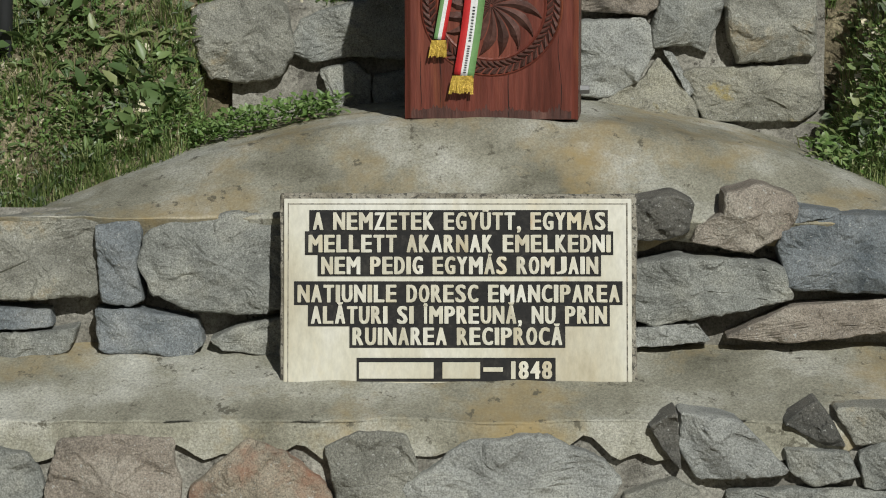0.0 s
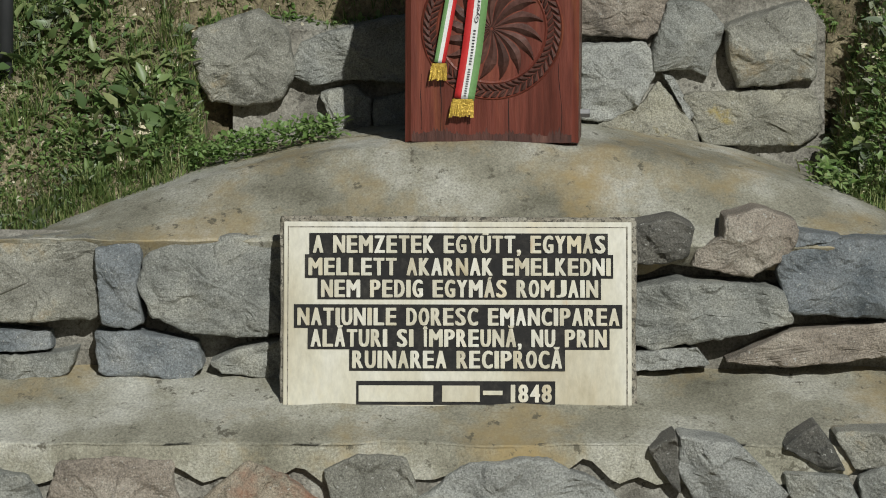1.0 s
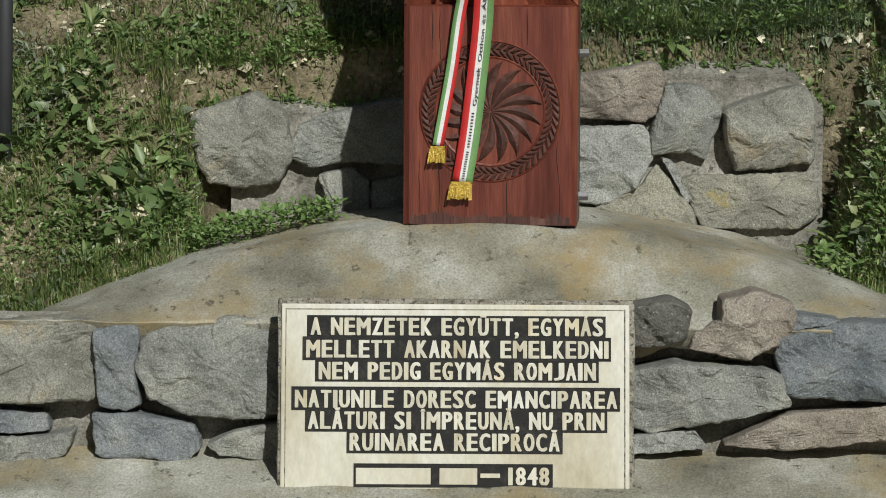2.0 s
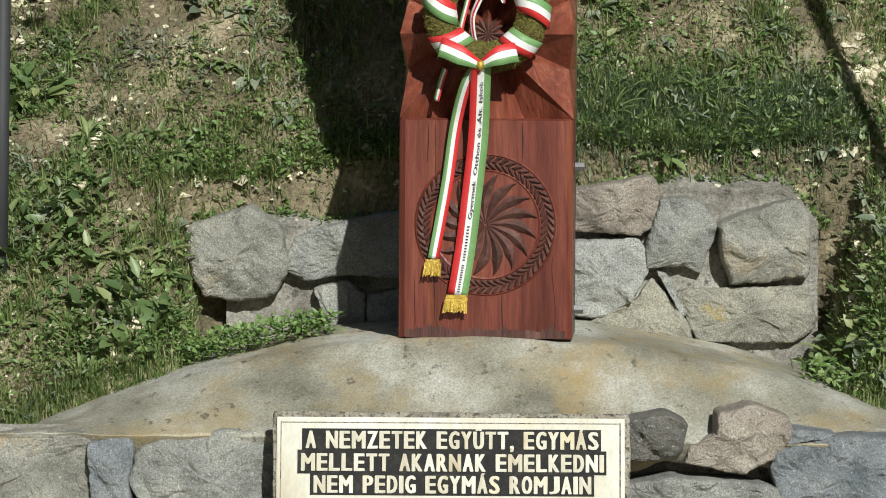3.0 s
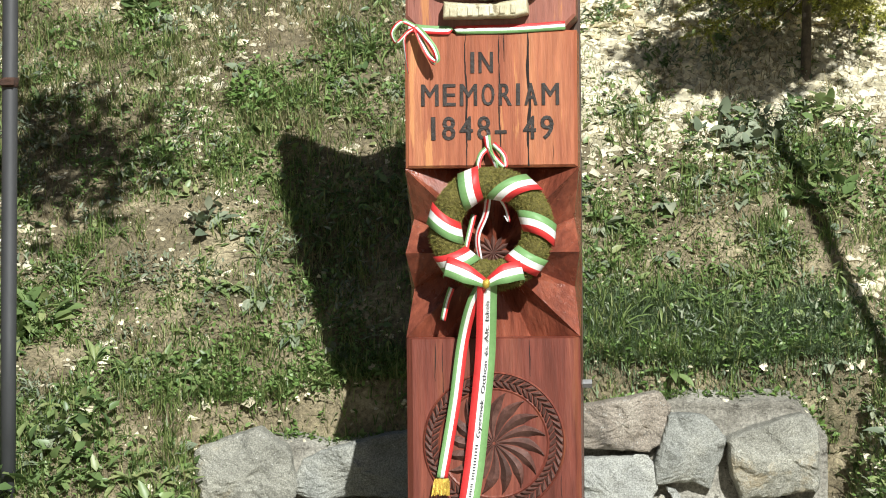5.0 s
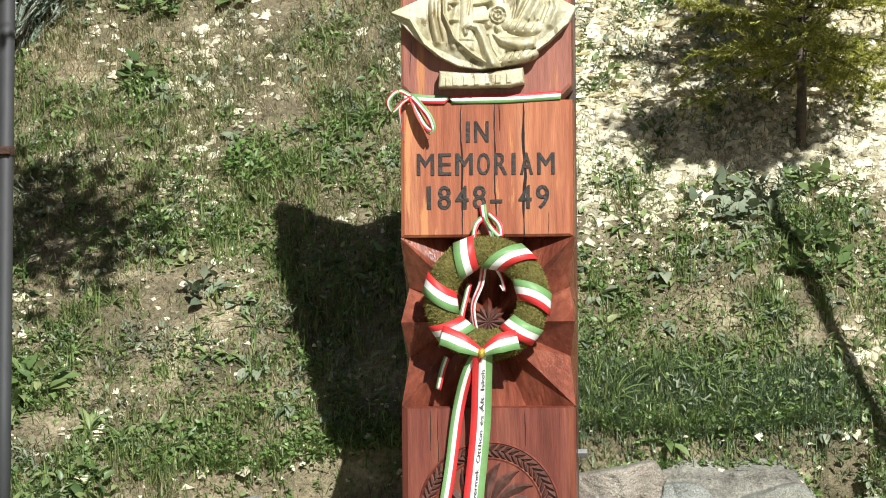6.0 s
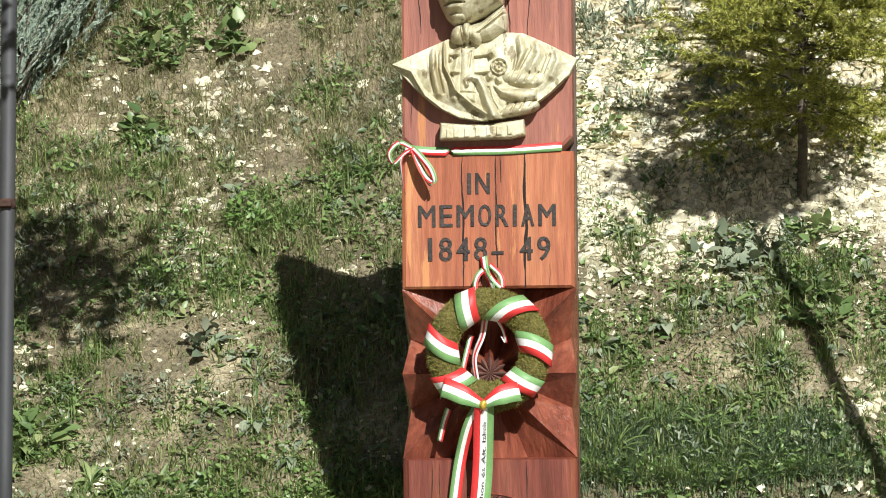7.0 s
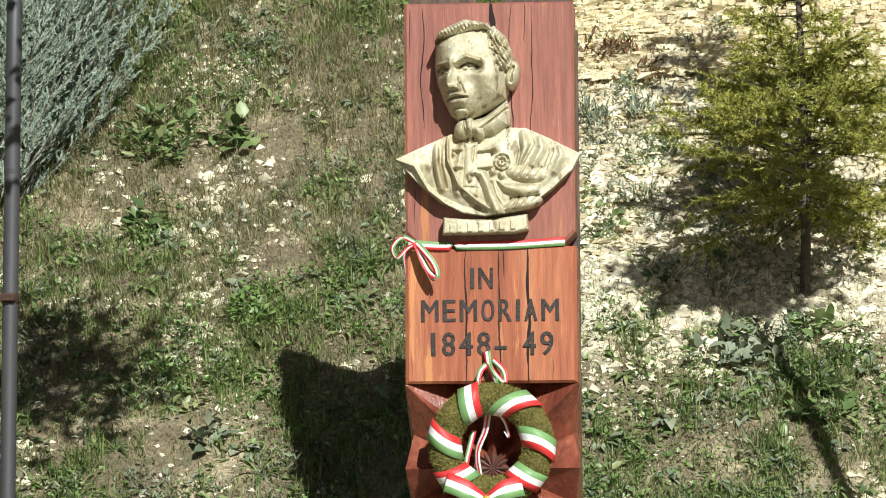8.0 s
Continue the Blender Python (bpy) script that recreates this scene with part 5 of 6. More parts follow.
def rocks(name, pts, sizes, material, flat=0.6, label="", category="stones", seed=1, level=False, parent=None):
    """Angular chips, one joined mesh."""
    r = np.random.default_rng(seed)
    n = len(pts)
    if level:
        cor = np.array([(a, b, c) for c in (-1, 1) for a, b in ((-1, -1), (1, -1), (1, 1), (-1, 1))], float)
        F0 = [(3, 2, 1, 0), (4, 5, 6, 7), (0, 1, 5, 4), (1, 2, 6, 5), (2, 3, 7, 6), (3, 0, 4, 7)]
    else:
        cor = np.array([(1, 0, 0), (-0.3, 0.9, 0.1), (-0.8, -0.6, 0), (0.4, -0.9, -0.1), (0.1, 0.1, 0.9), (-0.5, 0.5, 0.5), (0, 0, -0.8)], float)
        F0 = [(0, 1, 4), (1, 5, 4), (5, 2, 4), (2, 3, 4), (3, 0, 4), (1, 2, 5), (1, 0, 6), (2, 1, 6), (3, 2, 6), (0, 3, 6)]
    k = len(cor)
    sc = np.stack([sizes * r.uniform(0.6, 1.4, n), sizes * r.uniform(0.6, 1.3, n), sizes * flat * r.uniform(0.5, 1.4, n)], 1)
    az = r.uniform(0, 2 * np.pi, n) if not level else r.normal(0, 0.5, n)
    V = cor[None] * sc[:, None] * (1 + r.normal(0, 0.22 if level else 0.15, (n, k, 1))) + r.normal(0, 0.12, (n, k, 3)) * sc[:, None]
    c_, s_ = np.cos(az)[:, None], np.sin(az)[:, None]
    V = np.stack([V[..., 0] * c_ - V[..., 1] * s_, V[..., 0] * s_ + V[..., 1] * c_, V[..., 2]], -1)
    til = r.normal(0.08 if level else 0.55, 0.10 if level else 0.25, n)[:, None]
    V = np.stack([V[..., 0], V[..., 1] * np.cos(til) - V[..., 2] * np.sin(til), V[..., 1] * np.sin(til) + V[..., 2] * np.cos(til)], -1)
    V = (V + pts[:, None]).reshape(-1, 3)
    F = [tuple(b + i for i in f) for b in np.arange(n) * k for f in F0]
    return tagged(mesh_object(name, V.tolist(), F, material, parent, smooth=False), label, category, kind="stuff")


def rosettes(name, centres, count, length, width, material, rise=0.9, arch=1.3, shape="strap", label="", category="weeds", seed=1):
    """Plants whose arching leaves spring outward from one root; one joined mesh."""
    r = np.random.default_rng(seed)
    C = np.repeat(np.array(centres), count, 0)
    n = len(C)
    grow = np.repeat(r.uniform(0.65, 1.35, len(centres)), count)
    az = r.uniform(0, 2 * np.pi, n)
    el = np.clip(r.normal(rise, 0.28, n), 0.1, 1.5)
    L_ = length * grow * r.uniform(0.6, 1.2, n)
    W = width * grow ** 0.6 * r.uniform(0.75, 1.25, n)
    bend = arch * r.uniform(0.5, 1.4, n)
    tw = r.normal(0, 0.25, n)
    prof = {"strap": (0.55, 0.9, 1.0, 0.85, 0.5, 0.03), "oval": (0.14, 0.62, 1.0, 0.92, 0.55, 0.04), "heart": (0.06, 0.07, 0.85, 1.0, 0.66, 0.04)}[shape]
    p = C + np.stack([np.cos(az), np.sin(az), np.zeros(n)], 1) * 0.004
    rows_ = []
    for k in range(6):
        t = k / 5
        e = el - bend * t
        d = np.stack([np.cos(az) * np.cos(e), np.sin(az) * np.cos(e) * 0.9, np.sin(e) + 0.45 * np.sin(az) * np.cos(e)], 1)
        side = np.stack([-np.sin(az + tw), np.cos(az + tw), 0.45 * np.cos(az + tw)], 1)
        nrm = np.cross(d, side)
        if k:
            p = p + d * (L_ / 5)[:, None]
        hw = (W * prof[k] / 2)[:, None]
        rows_.append(np.stack([p - side * hw + nrm * hw * 0.35, p - nrm * hw * 0.25, p + side * hw + nrm * hw * 0.35], 1))
    Vx = np.stack(rows_, 1).reshape(-1, 3)
    b = (np.arange(n) * 18)[:, None]
    q = np.array([(3 * k + i, 3 * k + i + 1, 3 * k + i + 4, 3 * k + i + 3) for k in range(5) for i in range(2)])
    F = (b[:, :, None] + q[None]).reshape(-1, 4)
    return tagged(mesh_object(name, Vx.tolist(), F.tolist(), material, smooth=True), label, category, kind="stuff")


def turf(x, y):
    """Close blue-green turf above the low wall, 0 to 1."""
    z = ground(x, y)
    return smooth01((x - 0.22) / 0.1) * smooth01((1.12 - x) / 0.15) * smooth01((z - 1.40) / 0.04) * smooth01((1.72 - z + 0.10 * patchiness(x, y, 4, 3)) / 0.12)


def bare(x, y):
    """Open soil: a few worn patches on the bank, 0 to 1."""
    k = max(math.exp(-(((x - a) / ra) ** 2 + ((y - b) / rb) ** 2)) for a, b, ra, rb in
            ((-0.70, 9.02, 0.16, 0.13), (-0.62, 9.98, 0.30, 0.16), (-1.02, 9.86, 0.16, 0.14), (-0.46, 9.62, 0.09, 0.12), (-0.98, 8.66, 0.12, 0.08), (1.05, 8.70, 0.10, 0.12), (-0.35, 10.25, 0.12, 0.10)))
    return k + 0.55 * max(0.0, patchiness(x, y, 3.1, 61))


def cover(x, y):
    return max(0.0, lush(x, y) * (1 - 1.25 * min(0.8, bare(x, y))))


# grass: short turf, long tufts, dry stalks
pts = scatter(92000, lambda x, y: max(0.05, cover(x, y)) ** 1.1, 0.018, 8)
blades("short_grass", pts, np.full(len(pts), 0.032), 0.0032, M_GRASS, 0.9, 0.5, "short green grass over the bank", "grass", 2)
pts = scatter(30000, turf, 0.02, 8)
blades("turf", pts, np.full(len(pts), 0.034), 0.0032, M_BLUEGRASS, 0.9, 0.6, "close blue-green turf above the low wall", "grass", 31)
pts = scatter(32000, lambda x, y: max(0.02, cover(x, y) - 0.25) ** 1.1, 0.014, 22)
blades("grass_tufts", pts, np.full(len(pts), 0.075), 0.0034, M_GRASS, 0.5, 0.8, "long green grass tufts on the bank", "grass", 3)
pts = scatter(38000, lambda x, y: 0.15 + 0.9 * max(0, patchiness(x, y, 3, 8)) + 0.35 * smooth01((ground(x, y) - 2.35) / 0.3) * smooth01((0.3 - x) / 0.2), 0.014, 14)
blades("dry_grass", pts, np.full(len(pts), 0.055), 0.0017, M_DRY, 0.8, 0.5, "dry straw-coloured grass and dead stalks", "grass", 4)
pts = scatter(42000, lambda x, y: smooth01((ground(x, y) - 1.9) / 0.4) * smooth01((0.35 - x) / 0.25) * max(0.04, 0.40 + 0.9 * patchiness(x, y, 5.0, 83)), 0.016, 18)
blades("olive_turf", pts, np.full(len(pts), 0.048), 0.0026, M_OLIVE, 0.7, 0.6, "olive half-dry grass on the upper bank", "grass", 33)
pts = scatter(60000, lambda x, y: 0.40 + 0.4 * patchiness(x, y, 4, 70) - 0.35 * scree(x, y), 0.03, 12)
blades("plant_litter", pts, np.full(len(pts), 0.022), 0.0024, M_LITTER, 2.4, 0.2, "brown and grey plant litter on the soil", "litter", 19)
pts = scatter(26000, lambda x, y: 0.5 * cover(x, y), 0.02, 10)
leaves("ground_moss", pts, 0.009, 0.6, M_CLOVER, 0.5, "tiny low green seedlings and moss", "weeds", 18, 0.004, 0.006)
# arching strap leaves and flat broad-leaved rosettes
pts = scatter(200, lambda x, y: max(0, cover(x, y) - 0.25) + 0.4 * turf(x, y), 0.0, 1)
rosettes("strap_leaf_tufts", pts, 14, 0.082, 0.0062, M_STRAP, 1.05, 1.5, "strap", "tufts of arching strap-like green leaves", "weeds", 41)
pts = scatter(290, lambda x, y: max(0, cover(x, y) - 0.15) * smooth01((2.5 - ground(x, y)) / 0.4), 0.0, 1)
rosettes("broad_rosettes", pts, 9, 0.050, 0.0165, M_LEAF, 0.55, 0.9, "oval", "flat rosettes of broad green leaves", "weeds", 42)
pts = scatter(300, lambda x, y: max(0.02, 0.3 * cover(x, y) + 0.8 * smooth01((x - 0.3) / 0.2) * smooth01((2.3 - ground(x, y)) / 0.3) * smooth01((ground(x, y) - 1.62) / 0.1) + 0.7 * smooth01((x - 0.95) / 0.1) * smooth01((1.9 - ground(x, y)) / 0.2)), 0.0, 1)
rosettes("heart_leaf_weeds", pts, 7, 0.050, 0.027, M_GREYLEAF, 0.85, 1.3, "heart", "grey-green weeds with heart-shaped leaves", "weeds", 43)
pts = scatter(50, lambda x, y: smooth01((-0.35 - x) / 0.2) * smooth01((1.75 - ground(x, y)) / 0.2), 0.0, 1)
rosettes("nettle_clumps", pts, 18, 0.056, 0.017, M_LEAF, 1.05, 1.2, "oval", "upright green nettle-like clumps by the terrace", "weeds", 44)
# small-leaved mats
pts = scatter(6000, lambda x, y: max(0.02, cover(x, y) * (0.45 + 0.8 * patchiness(x, y, 3.6, 20))), 0.026, 12)
leaves("broad_leaf_weeds", pts, 0.028, 0.50, M_LEAF, 0.45, "broad green weed leaves on the bank", "weeds", 5, 0.012, 0.02)
pts = scatter(40000, lambda x, y: max(0.0, 0.5 * cover(x, y) + 0.9 * patchiness(x, y, 4.5, 30) - 0.5 * bare(x, y)), 0.024, 30)
leaves("small_leaf_weeds", pts, 0.015, 0.55, M_CLOVER, 0.5, "small bright leaves of creeping weeds", "weeds", 6, 0.01, 0.035)
pts = scatter(26000, lambda x, y: max(0.0, 0.2 + 0.9 * patchiness(x, y, 3.0, 40) - 0.4 * bare(x, y)), 0.022, 34)
leaves("grey_weeds", pts, 0.020, 0.28, M_GREYLEAF, 0.7, "grey-green dry weeds", "weeds", 7, 0.01, 0.045)
# tufts that lean over the edge of the concrete cap
edge = []
while len(edge) < 5200:
    x, y = rng.uniform(-1.6, 1.7), rng.uniform(7.4, 8.45)
    g_, c_ = ground(x, y), dome_z(x, y)
    if -0.035 < g_ - c_ < 0.05 and (x < -0.35 or x > 0.95):
        for _ in range(4):
            xx, yy = x + rng.normal(0, 0.012), y + rng.normal(0, 0.012)
            edge.append((xx, yy, max(ground(xx, yy), dome_z(xx, yy) - 0.01)))
while len(edge) < 9500:                 # and along the head of the low wall
    x, y = rng.uniform(-0.62, 0.98), 8.505 + abs(rng.normal(0, 0.05))
    if noise.noise(Vector((x * 7, 2, 0))) > -0.25:
        for _ in range(5):
            xx, yy = x + rng.normal(0, 0.010), y + rng.normal(0, 0.008)
            edge.append((xx, yy, max(ground(xx, yy), back_top(xx) - 0.005)))
blades("edge_grass", np.array(edge), np.full(len(edge), 0.055), 0.0032, M_GRASS, 0.7, 0.7, "grass overhanging the edge of the concrete", "grass", 14)
pts = np.array([(x, y, max(ground(x, y), back_top(x))) for x, y in zip(rng.uniform(-0.62, 0.98, 3200), 8.50 + np.abs(rng.normal(0, 0.05, 3200)))])
leaves("wall_head_weeds", pts, 0.018, 0.5, M_CLOVER, 0.5, "small weeds along the head of the low wall", "weeds", 16, 0.01, 0.02)
pts = np.array([(x, y, max(ground(x, y), back_top(x)) + 0.002) for x, y in zip(rng.uniform(-0.5, 0.95, 420), 8.48 + np.abs(rng.normal(0, 0.04, 420)))])
rocks("wall_head_chips", pts, rng.gamma(2.0, 0.0024, 420) + 0.002, M_CHIP, 0.6, "pale chips along the head of the low wall", "stones", 17)
# weeds that close the end of the low wall
xs, ys = rng.normal(1.04, 0.05, 1500), rng.uniform(7.95, 8.75, 1500)
pts = np.array([(x, y, max(ground(x, y), dome_z(x, y) if y < 8.4 else -9)) for x, y in zip(xs, ys)])
leaves("wall_end_weeds", pts[:700], 0.024, 0.5, M_LEAF, 0.5, "leafy weeds at the end of the low wall", "weeds", 22, 0.01, 0.03)
blades("wall_end_grass", pts[700:], np.full(800, 0.06), 0.0034, M_GRASS, 0.6, 0.6, "grass at the end of the low wall", "grass", 23)
# green weeds between the chips
pts = scatter(4500, lambda x, y: scree(x, y) * max(0.05, 0.3 + 0.9 * patchiness(x, y, 5.0, 55)), 0.022, 18)
leaves("scree_weeds", pts, 0.028, 0.4, M_LEAF, 0.6, "green weeds between pale chips", "weeds", 15, 0.01, 0.02)
# pale chips
pts = scatter(60000, lambda x, y: scree(x, y) ** 1.6, 0.03, 4)
rocks("limestone_chips", pts, np.random.default_rng(3).gamma(2.2, 0.0032, len(pts)) + 0.003, M_CHIP, 0.6, "pale limestone chips scattered on the bank", "stones", 8)
pts = scatter(5500, lambda x, y: 0.3 + 0.7 * max(0, patchiness(x, y, 3.5, 90)), 0.03, 5)
rocks("scattered_chips", pts, np.random.default_rng(6).gamma(2.0, 0.0022, len(pts)) + 0.002, M_CHIP, 0.6, "small pale chips among the grass", "stones", 20)
pts = scatter(700, lambda x, y: scree(x, y), 0.0, 1)
rocks("limestone_lumps", pts, np.random.default_rng(4).uniform(0.012, 0.030, len(pts)), M_CHIP, 0.65, "larger pale limestone lumps", "stones", 9)


def clump(cx, cy, radius, n):
    a, r = rng.uniform(0, 6.283, n), radius * np.sqrt(rng.random(n))
    xs, ys = cx + r * np.cos(a), cy + 0.7 * r * np.sin(a)
    return np.array([(x, y, max(ground(x, y), dome_z(x, y) if 7.4 < y < 8.4 else -9)) for x, y in zip(xs, ys)])


# distinct plants
def plant(name, cx, cy, radius, n, size, aspect, material, label, rise=0.5, lift=0.04, seed=1):
    top = thing(name, label, "plant", group="weeds on the bank")
    ob = leaves("leaves", clump(cx, cy, radius, n), size, aspect, material, rise, "", "", seed, radius * 0.2, lift)
    ob.parent = top
    return top


for k, (cx, cy, radius, n, size, aspect, m_, lb) in enumerate([
    (-0.856, 10.023, 0.12, 260, 0.042, 0.35, M_LEAF, "leafy green bush on bare dry soil"),
    (-0.620, 10.031, 0.07, 46, 0.050, 0.75, M_LEAF, "round-leaved green weed on bare soil"),
    (-0.875, 9.764, 0.05, 30, 0.045, 0.7, M_LEAF, "small broad-leaved green weed"),
    (-0.635, 9.009, 0.05, 26, 0.055, 0.5, M_GREYLEAF, "grey-green weed with broad leaves"),
    (-0.526, 9.371, 0.08, 240, 0.020, 0.6, M_CLOVER, "low bright green leafy clump"),
    (0.809, 9.164, 0.12, 90, 0.045, 0.6, M_GREYLEAF, "pale grey-green broad-leaved weeds"),
    (1.021, 9.258, 0.06, 50, 0.040, 0.6, M_LEAF, "broad-leaved weed under the sapling"),
    (1.016, 8.976, 0.10, 70, 0.045, 0.6, M_LEAF, "patch of broad green weeds"),
    (-1.084, 8.780, 0.07, 60, 0.055, 0.45, M_LEAF, "dark green leafy weed beside the pole"),
    (-0.428, 8.104, 0.16, 900, 0.014, 0.6, M_CLOVER, "low mat of small bright leaves beside the stone wall"),
    (-0.538, 8.102, 0.12, 600, 0.014, 0.6, M_CLOVER, "low mat of small bright leaves beside the stone wall"),
    (-0.306, 8.110, 0.07, 170, 0.020, 0.4, M_CLOVER, "small green weed growing by the stones"),
    (-0.752, 8.139, 0.13, 120, 0.050, 0.45, M_LEAF, "broad green nettle-like weeds by the terrace"),
    (-0.945, 8.353, 0.15, 150, 0.045, 0.45, M_LEAF, "broad green nettle-like weeds by the terrace"),
    (0.994, 8.021, 0.13, 240, 0.018, 0.5, M_CLOVER, "dense green weeds beside the terrace"),
    (0.987, 8.203, 0.08, 60, 0.045, 0.6, M_LEAF, "broad-leaved weeds beside the stone wall"),
]):
    plant("weed_plant", cx, cy, radius, n, size, aspect, m_, lb, 0.5, 0.05 if n > 100 else 0.03, 50 + k)

M_RUSTLEAF = leafy("withered_red_brown_leaves", [(0.12, 0.06, 0.03, 1), (0.22, 0.11, 0.055, 1), (0.18, 0.14, 0.06, 1)], 0.8)
for k, (cx, cy, radius, n) in enumerate([(0.483, 10.214, 0.06, 90), (0.561, 10.218, 0.05, 70), (0.633, 10.129, 0.05, 60), (0.445, 9.974, 0.06, 80), (0.587, 9.969, 0.05, 60)]):
    plant("withered_weed", cx, cy, radius, n, 0.035, 0.22, M_RUSTLEAF if k < 3 else M_GREYLEAF, "withered red-brown weed on limestone scree" if k < 3 else "grey dry weed on limestone scree", 0.9, 0.05, 90 + k)

# stratified limestone outcrop
ox0, oy0 = 0.411, 10.148
n_ = 26000
xs = rng.uniform(0.25, 1.95, n_)
ys = rng.uniform(oy0 - 0.02, oy0 + 0.9, n_)
pts = np.array([(x, y, ground(x, y) + 0.02) for x, y in zip(xs, ys)])
tagged(rocks("limestone_outcrop", pts, rng.gamma(2.4, 0.0033, n_) + 0.004, M_SLAB, 0.30, "layered outcrop of thin pale limestone slabs", "outcrop", 12, True), kind="stuff")
pts = scatter(2600, lambda x, y: scree(x, y) ** 2 * smooth01((ground(x, y) - 2.3) / 0.3) * smooth01((x - 0.2) / 0.2), 0.03, 3)
rocks("flat_chips", pts, rng.uniform(0.010, 0.024, len(pts)), M_SLAB, 0.3, "flat limestone chips below the outcrop", "stones", 13, True)

# ---------- conifer sapling ----------
M_NEEDLE = leafy("yellow_green_needles", [(0.130, 0.155, 0.028, 1), (0.310, 0.320, 0.056, 1), (0.540, 0.510, 0.125, 1)], 0.6, through_light=0.2)
M_BARK = mat("thin_grey_bark", [(0.07, 0.055, 0.04, 1), (0.14, 0.11, 0.08, 1)], 20, 0.9, 0.6, 80, 0.3)


def needles(segments, per_metre, length, width, seed, spread=0.9):
    r = np.random.default_rng(seed)
    P, D = [], []
    for a, b in segments:
        n = max(2, int((b - a).length * per_metre))
        u = r.random(n)[:, None]
        P.append(np.array(a)[None] * (1 - u) + np.array(b)[None] * u)
        D.append(np.repeat(np.array((b - a).normalized())[None], n, 0))
    P, D = np.concatenate(P), np.concatenate(D)
    n = len(P)
    d = D * 0.8 + r.normal(0, spread * 0.6, (n, 3))
    d /= np.linalg.norm(d, axis=1)[:, None]
    s_ = np.cross(d, r.normal(0, 1, (n, 3)))
    s_ /= np.linalg.norm(s_, axis=1)[:, None]
    L_ = (length * r.uniform(0.6, 1.3, n))[:, None]
    V = np.stack([P - s_ * width / 2, P + s_ * width / 2, P + d * L_], 1).reshape(-1, 3)
    F = np.arange(3 * n).reshape(-1, 3)
    return V.tolist(), F.tolist()


sx_, sy_ = 1.011, 9.380
sapling = thing("conifer_sapling", "young yellow-green conifer with a thin grey trunk on the bank", "tree", (sx_, sy_, ground(sx_, sy_) - 0.03))
r_ = random.Random(4)
HT = 1.5
trunk_pts = [Vector((0.010 * math.sin(z * 4), 0.02 * math.sin(z * 3), z)) for z in np.linspace(0, HT, 16)]
vs, fs = tube(trunk_pts, [0.013 * (1 - 0.85 * i / 15) + 0.002 for i in range(16)], 8)
mesh_object("trunk", vs, fs, M_BARK, sapling)
segs, twigs = [], []
for k in range(120):
    low_ = k < 88
    z = 0.26 + 0.44 * k / 88 if low_ else 0.70 + 0.75 * (k - 88) / 32
    reach = (0.20 + 0.19 * math.sin(math.pi * min(1, (z - 0.15) / 0.5))) if low_ else 0.24 * (1 - 0.5 * (z - 0.7) / 0.75)
    reach *= r_.uniform(0.6, 1.15)
    a = k * 2.4 + r_.uniform(-0.4, 0.4)
    d = Vector((math.cos(a), math.sin(a), r_.uniform(-0.15, 0.5) if z > 0.35 else r_.uniform(-0.5, 0.1)))
    o = Vector((0.010 * math.sin(z * 4), 0.02 * math.sin(z * 3), z))
    p1, p2 = o + d * reach * 0.5, o + d * reach + Vector((0, 0, 0.03 - 0.16 * reach))
    twigs.append((o, p1, p2))
    segs += [(o.lerp(p1, 0.4), p1), (p1, p2)]
    for j in range(int(14 + 20 * reach)):
        u = r_.uniform(0.3, 1.0)
        b = o.lerp(p1, u * 2) if u < 0.5 else p1.lerp(p2, u * 2 - 1)
        e = b + (d * 0.6 + Vector((r_.uniform(-1, 1), r_.uniform(-1, 1), r_.uniform(-0.5, 0.5)))).normalized() * r_.uniform(0.04, 0.11) * (1.2 - 0.5 * u)
        segs.append((b, e))
vs, fs = [], []
for o, p1, p2 in twigs:
    v_, f_ = tube([o, p1, p2], [0.0035, 0.002, 0.0008], 4)
    fs += [tuple(i + len(vs) for i in f) for f in f_]
    vs += v_
tagged(mesh_object("twig_mass", vs, fs, M_BARK, sapling), kind="stuff")
vs, fs = needles(segs, 640, 0.018, 0.0036, 9)
tagged(mesh_object("needles", vs, fs, M_NEEDLE, sapling, "short yellow-green needles", smooth=False), kind="stuff")

# ---------- blue-grey juniper ----------
M_JUNIPER = leafy("blue_grey_juniper", [(0.150, 0.200, 0.160, 1), (0.270, 0.345, 0.275, 1), (0.400, 0.480, 0.395, 1), (0.280, 0.320, 0.190, 1)], 0.7, through_light=0.15)
jx, jy = -1.229, 9.699
jx -= 0.05
jy += 0.12
juniper = thing("juniper_bush", "blue-grey juniper with upswept feathery shoots", "shrub", (jx, jy, ground(jx, jy) - 0.03))
segs, stems = [], []
for k in range(330):
    a = r_.uniform(-1.9, 1.25)
    el = r_.uniform(0.95, 1.45)
    base = Vector((r_.uniform(-0.3, 0.06), r_.uniform(-0.10, 0.30), r_.uniform(0.0, 0.25)))
    d = Vector((math.cos(a) * math.cos(el) * 0.9 + 0.16, math.sin(a) * math.cos(el) * 0.7 + 0.30, math.sin(el)))
    ln = r_.uniform(0.25, 0.85)
    pts_ = [base, base + d * ln * 0.5 + Vector((0.02, 0, 0)), base + d * ln + Vector((0, 0, 0.05 * ln))]
    stems.append(pts_)
    for i in range(32):
        u = r_.uniform(0.10, 1.0)
        b = pts_[0].lerp(pts_[1], u * 2) if u < 0.5 else pts_[1].lerp(pts_[2], u * 2 - 1)
        e = b + (d + Vector((r_.uniform(-1, 1), r_.uniform(-1, 1), r_.uniform(-0.2, 0.6))) * 0.75).normalized() * r_.uniform(0.03, 0.085)
        segs.append((b, e))
vs, fs = [], []
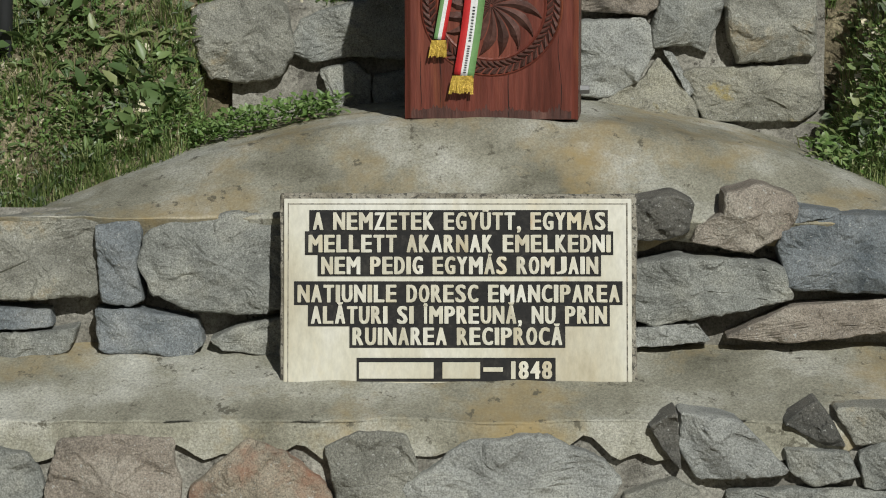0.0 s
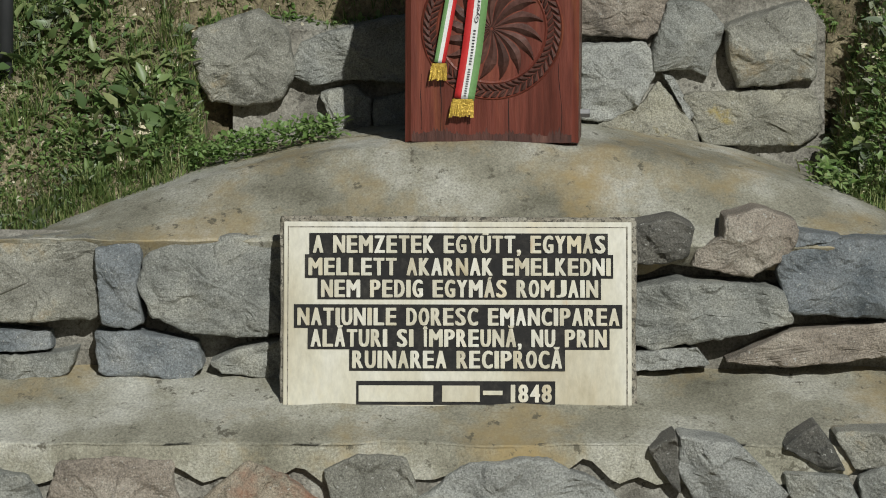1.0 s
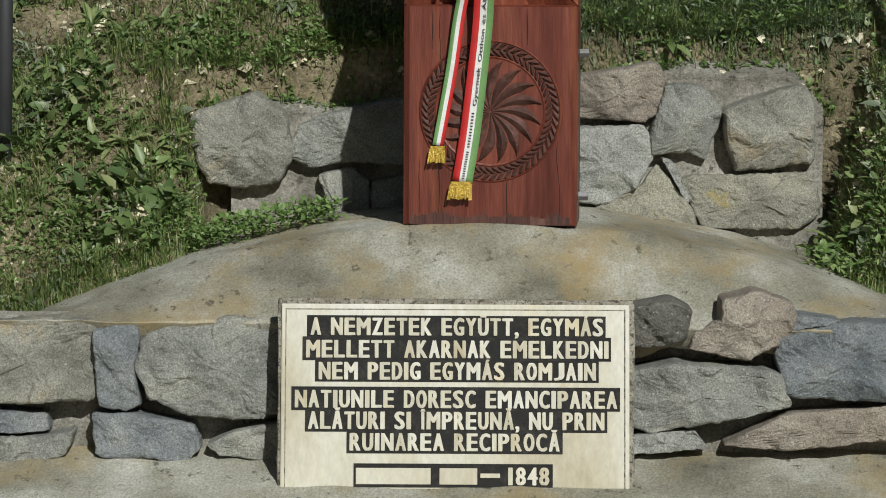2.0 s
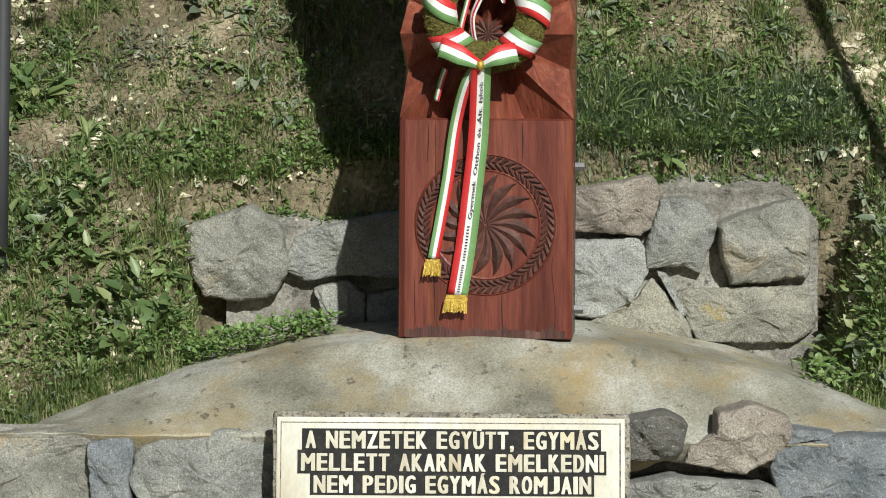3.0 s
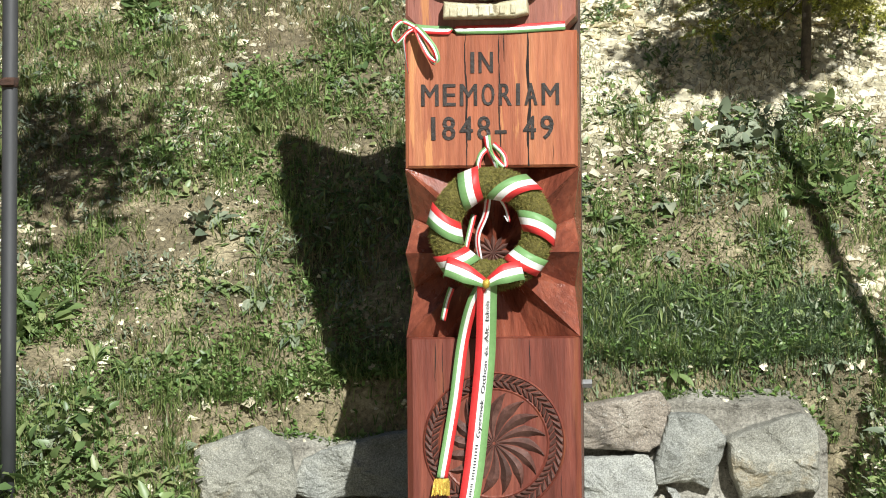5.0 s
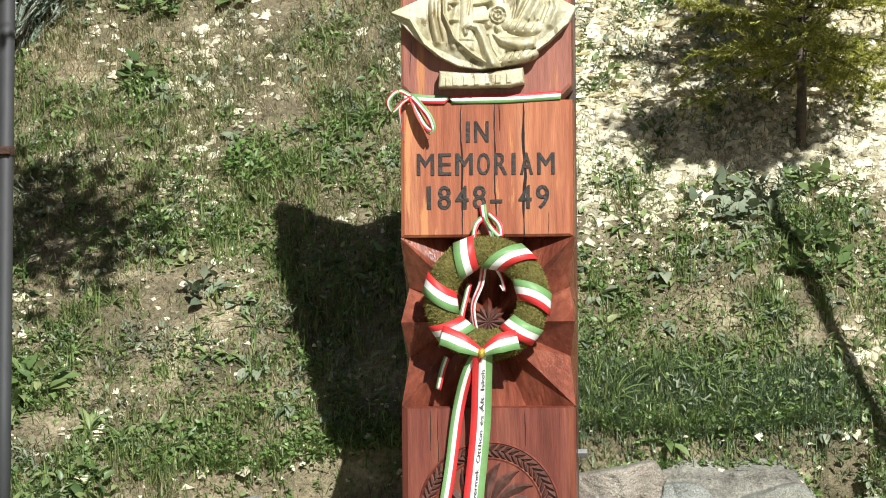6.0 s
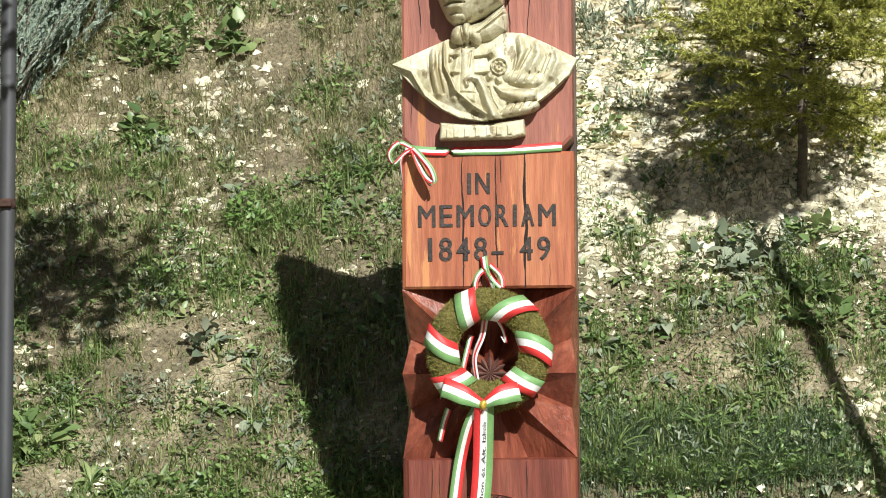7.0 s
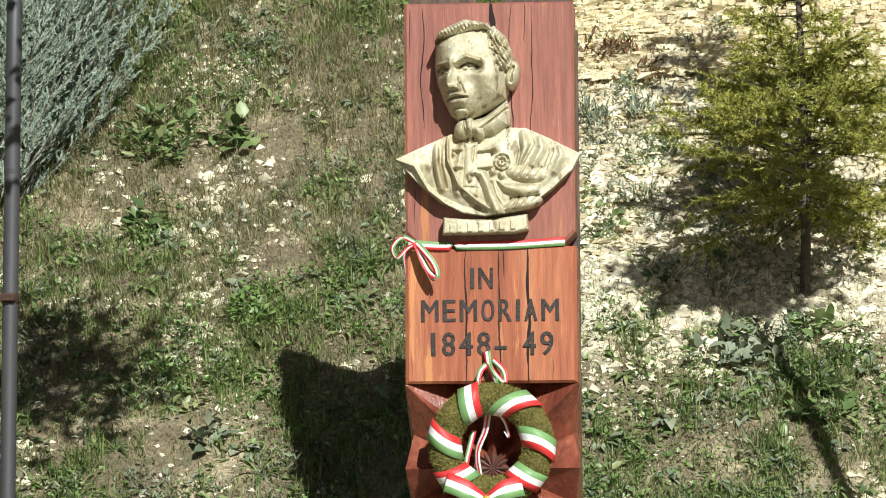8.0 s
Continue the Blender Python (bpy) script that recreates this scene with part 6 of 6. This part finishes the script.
for p_ in stems:
    v_, f_ = tube(p_, [0.003, 0.0016, 0.0006], 4)
    fs += [tuple(i + len(vs) for i in f) for f in f_]
    vs += v_
tagged(mesh_object("stem_mass", vs, fs, M_BARK, juniper), kind="stuff")
vs, fs = needles(segs, 800, 0.012, 0.0042, 21, 0.5)
tagged(mesh_object("sprays", vs, fs, M_JUNIPER, juniper, "feathery blue-grey sprays", smooth=False), kind="stuff")

# ---------- unseen trees placed beside the view to throw shade into it --------
ax, ay = 0.880, 9.244
qx, qy = 1.078, 8.619
ex, ey = 0.80, 9.44
A_ = Vector((ax, ay, ground(ax, ay))) + SUN_FROM * 2.0
B_ = Vector((qx, qy, ground(qx, qy))) + SUN_FROM * 1.2
E_ = Vector((ex, ey, ground(ex, ey))) + SUN_FROM * 2.2
d_ = (A_ - B_).normalized()
foot = B_ - d_ * ((B_.z - ground(B_.x, B_.y + 0.35)) / d_.z)
young = thing("young_tree", "slender leaning young tree at the edge of the bank", "tree")
vs, fs = tube([foot - d_ * 0.1, B_, A_, E_], [0.022, 0.020, 0.016, 0.006], 12)
mesh_object("trunk", vs, fs, M_BARK, young)
cl = [E_ + Vector((r_.gauss(0, 0.115), r_.gauss(0, 0.06), r_.gauss(0, 0.055))) for _ in range(2300)]
crown = leaves("crown", np.array(cl), 0.05, 0.5, M_LEAF, 0.2, "", "", 78, 0.03, 0.0)
crown.parent = young

# tree added out of view; its leaves at C_ cast the left shade patch
shx, shy = -1.060, 9.289
C_ = Vector((shx, shy, ground(shx, shy))) + SUN_FROM * 2.6
tree = thing("roadside_tree", "unseen broad-leaved tree added to shade the bank", "tree")
tpts = [Vector((-2.1, 6.2, -0.1)), Vector((-2.05, 6.25, 1.6)), Vector((-1.9, 6.3, 3.0)), Vector((-1.7, 6.4, 4.2))]
vs, fs = tube(tpts, [0.09, 0.075, 0.055, 0.02], 10)
mesh_object("trunk", vs, fs, M_BARK, tree)
vs, fs = tube([tpts[2], tpts[2].lerp(C_, 0.5) + Vector((0, 0, 0.15)), C_], [0.035, 0.02, 0.006], 8)
mesh_object("limb", vs, fs, M_BARK, tree)
cl = [C_ + Vector((r_.gauss(0, 0.12), r_.gauss(0, 0.11), r_.gauss(0, 0.13))) for _ in range(520)]
cl += [Vector((-2.0 + r_.gauss(0, 0.35), 6.0 + r_.gauss(0, 0.4), 4.1 + r_.gauss(0, 0.4))) for _ in range(1100)]
crown = leaves("crown", np.array(cl), 0.06, 0.55, M_LEAF, 0.2, "", "", 77, 0.03, 0.0)
crown.parent = tree
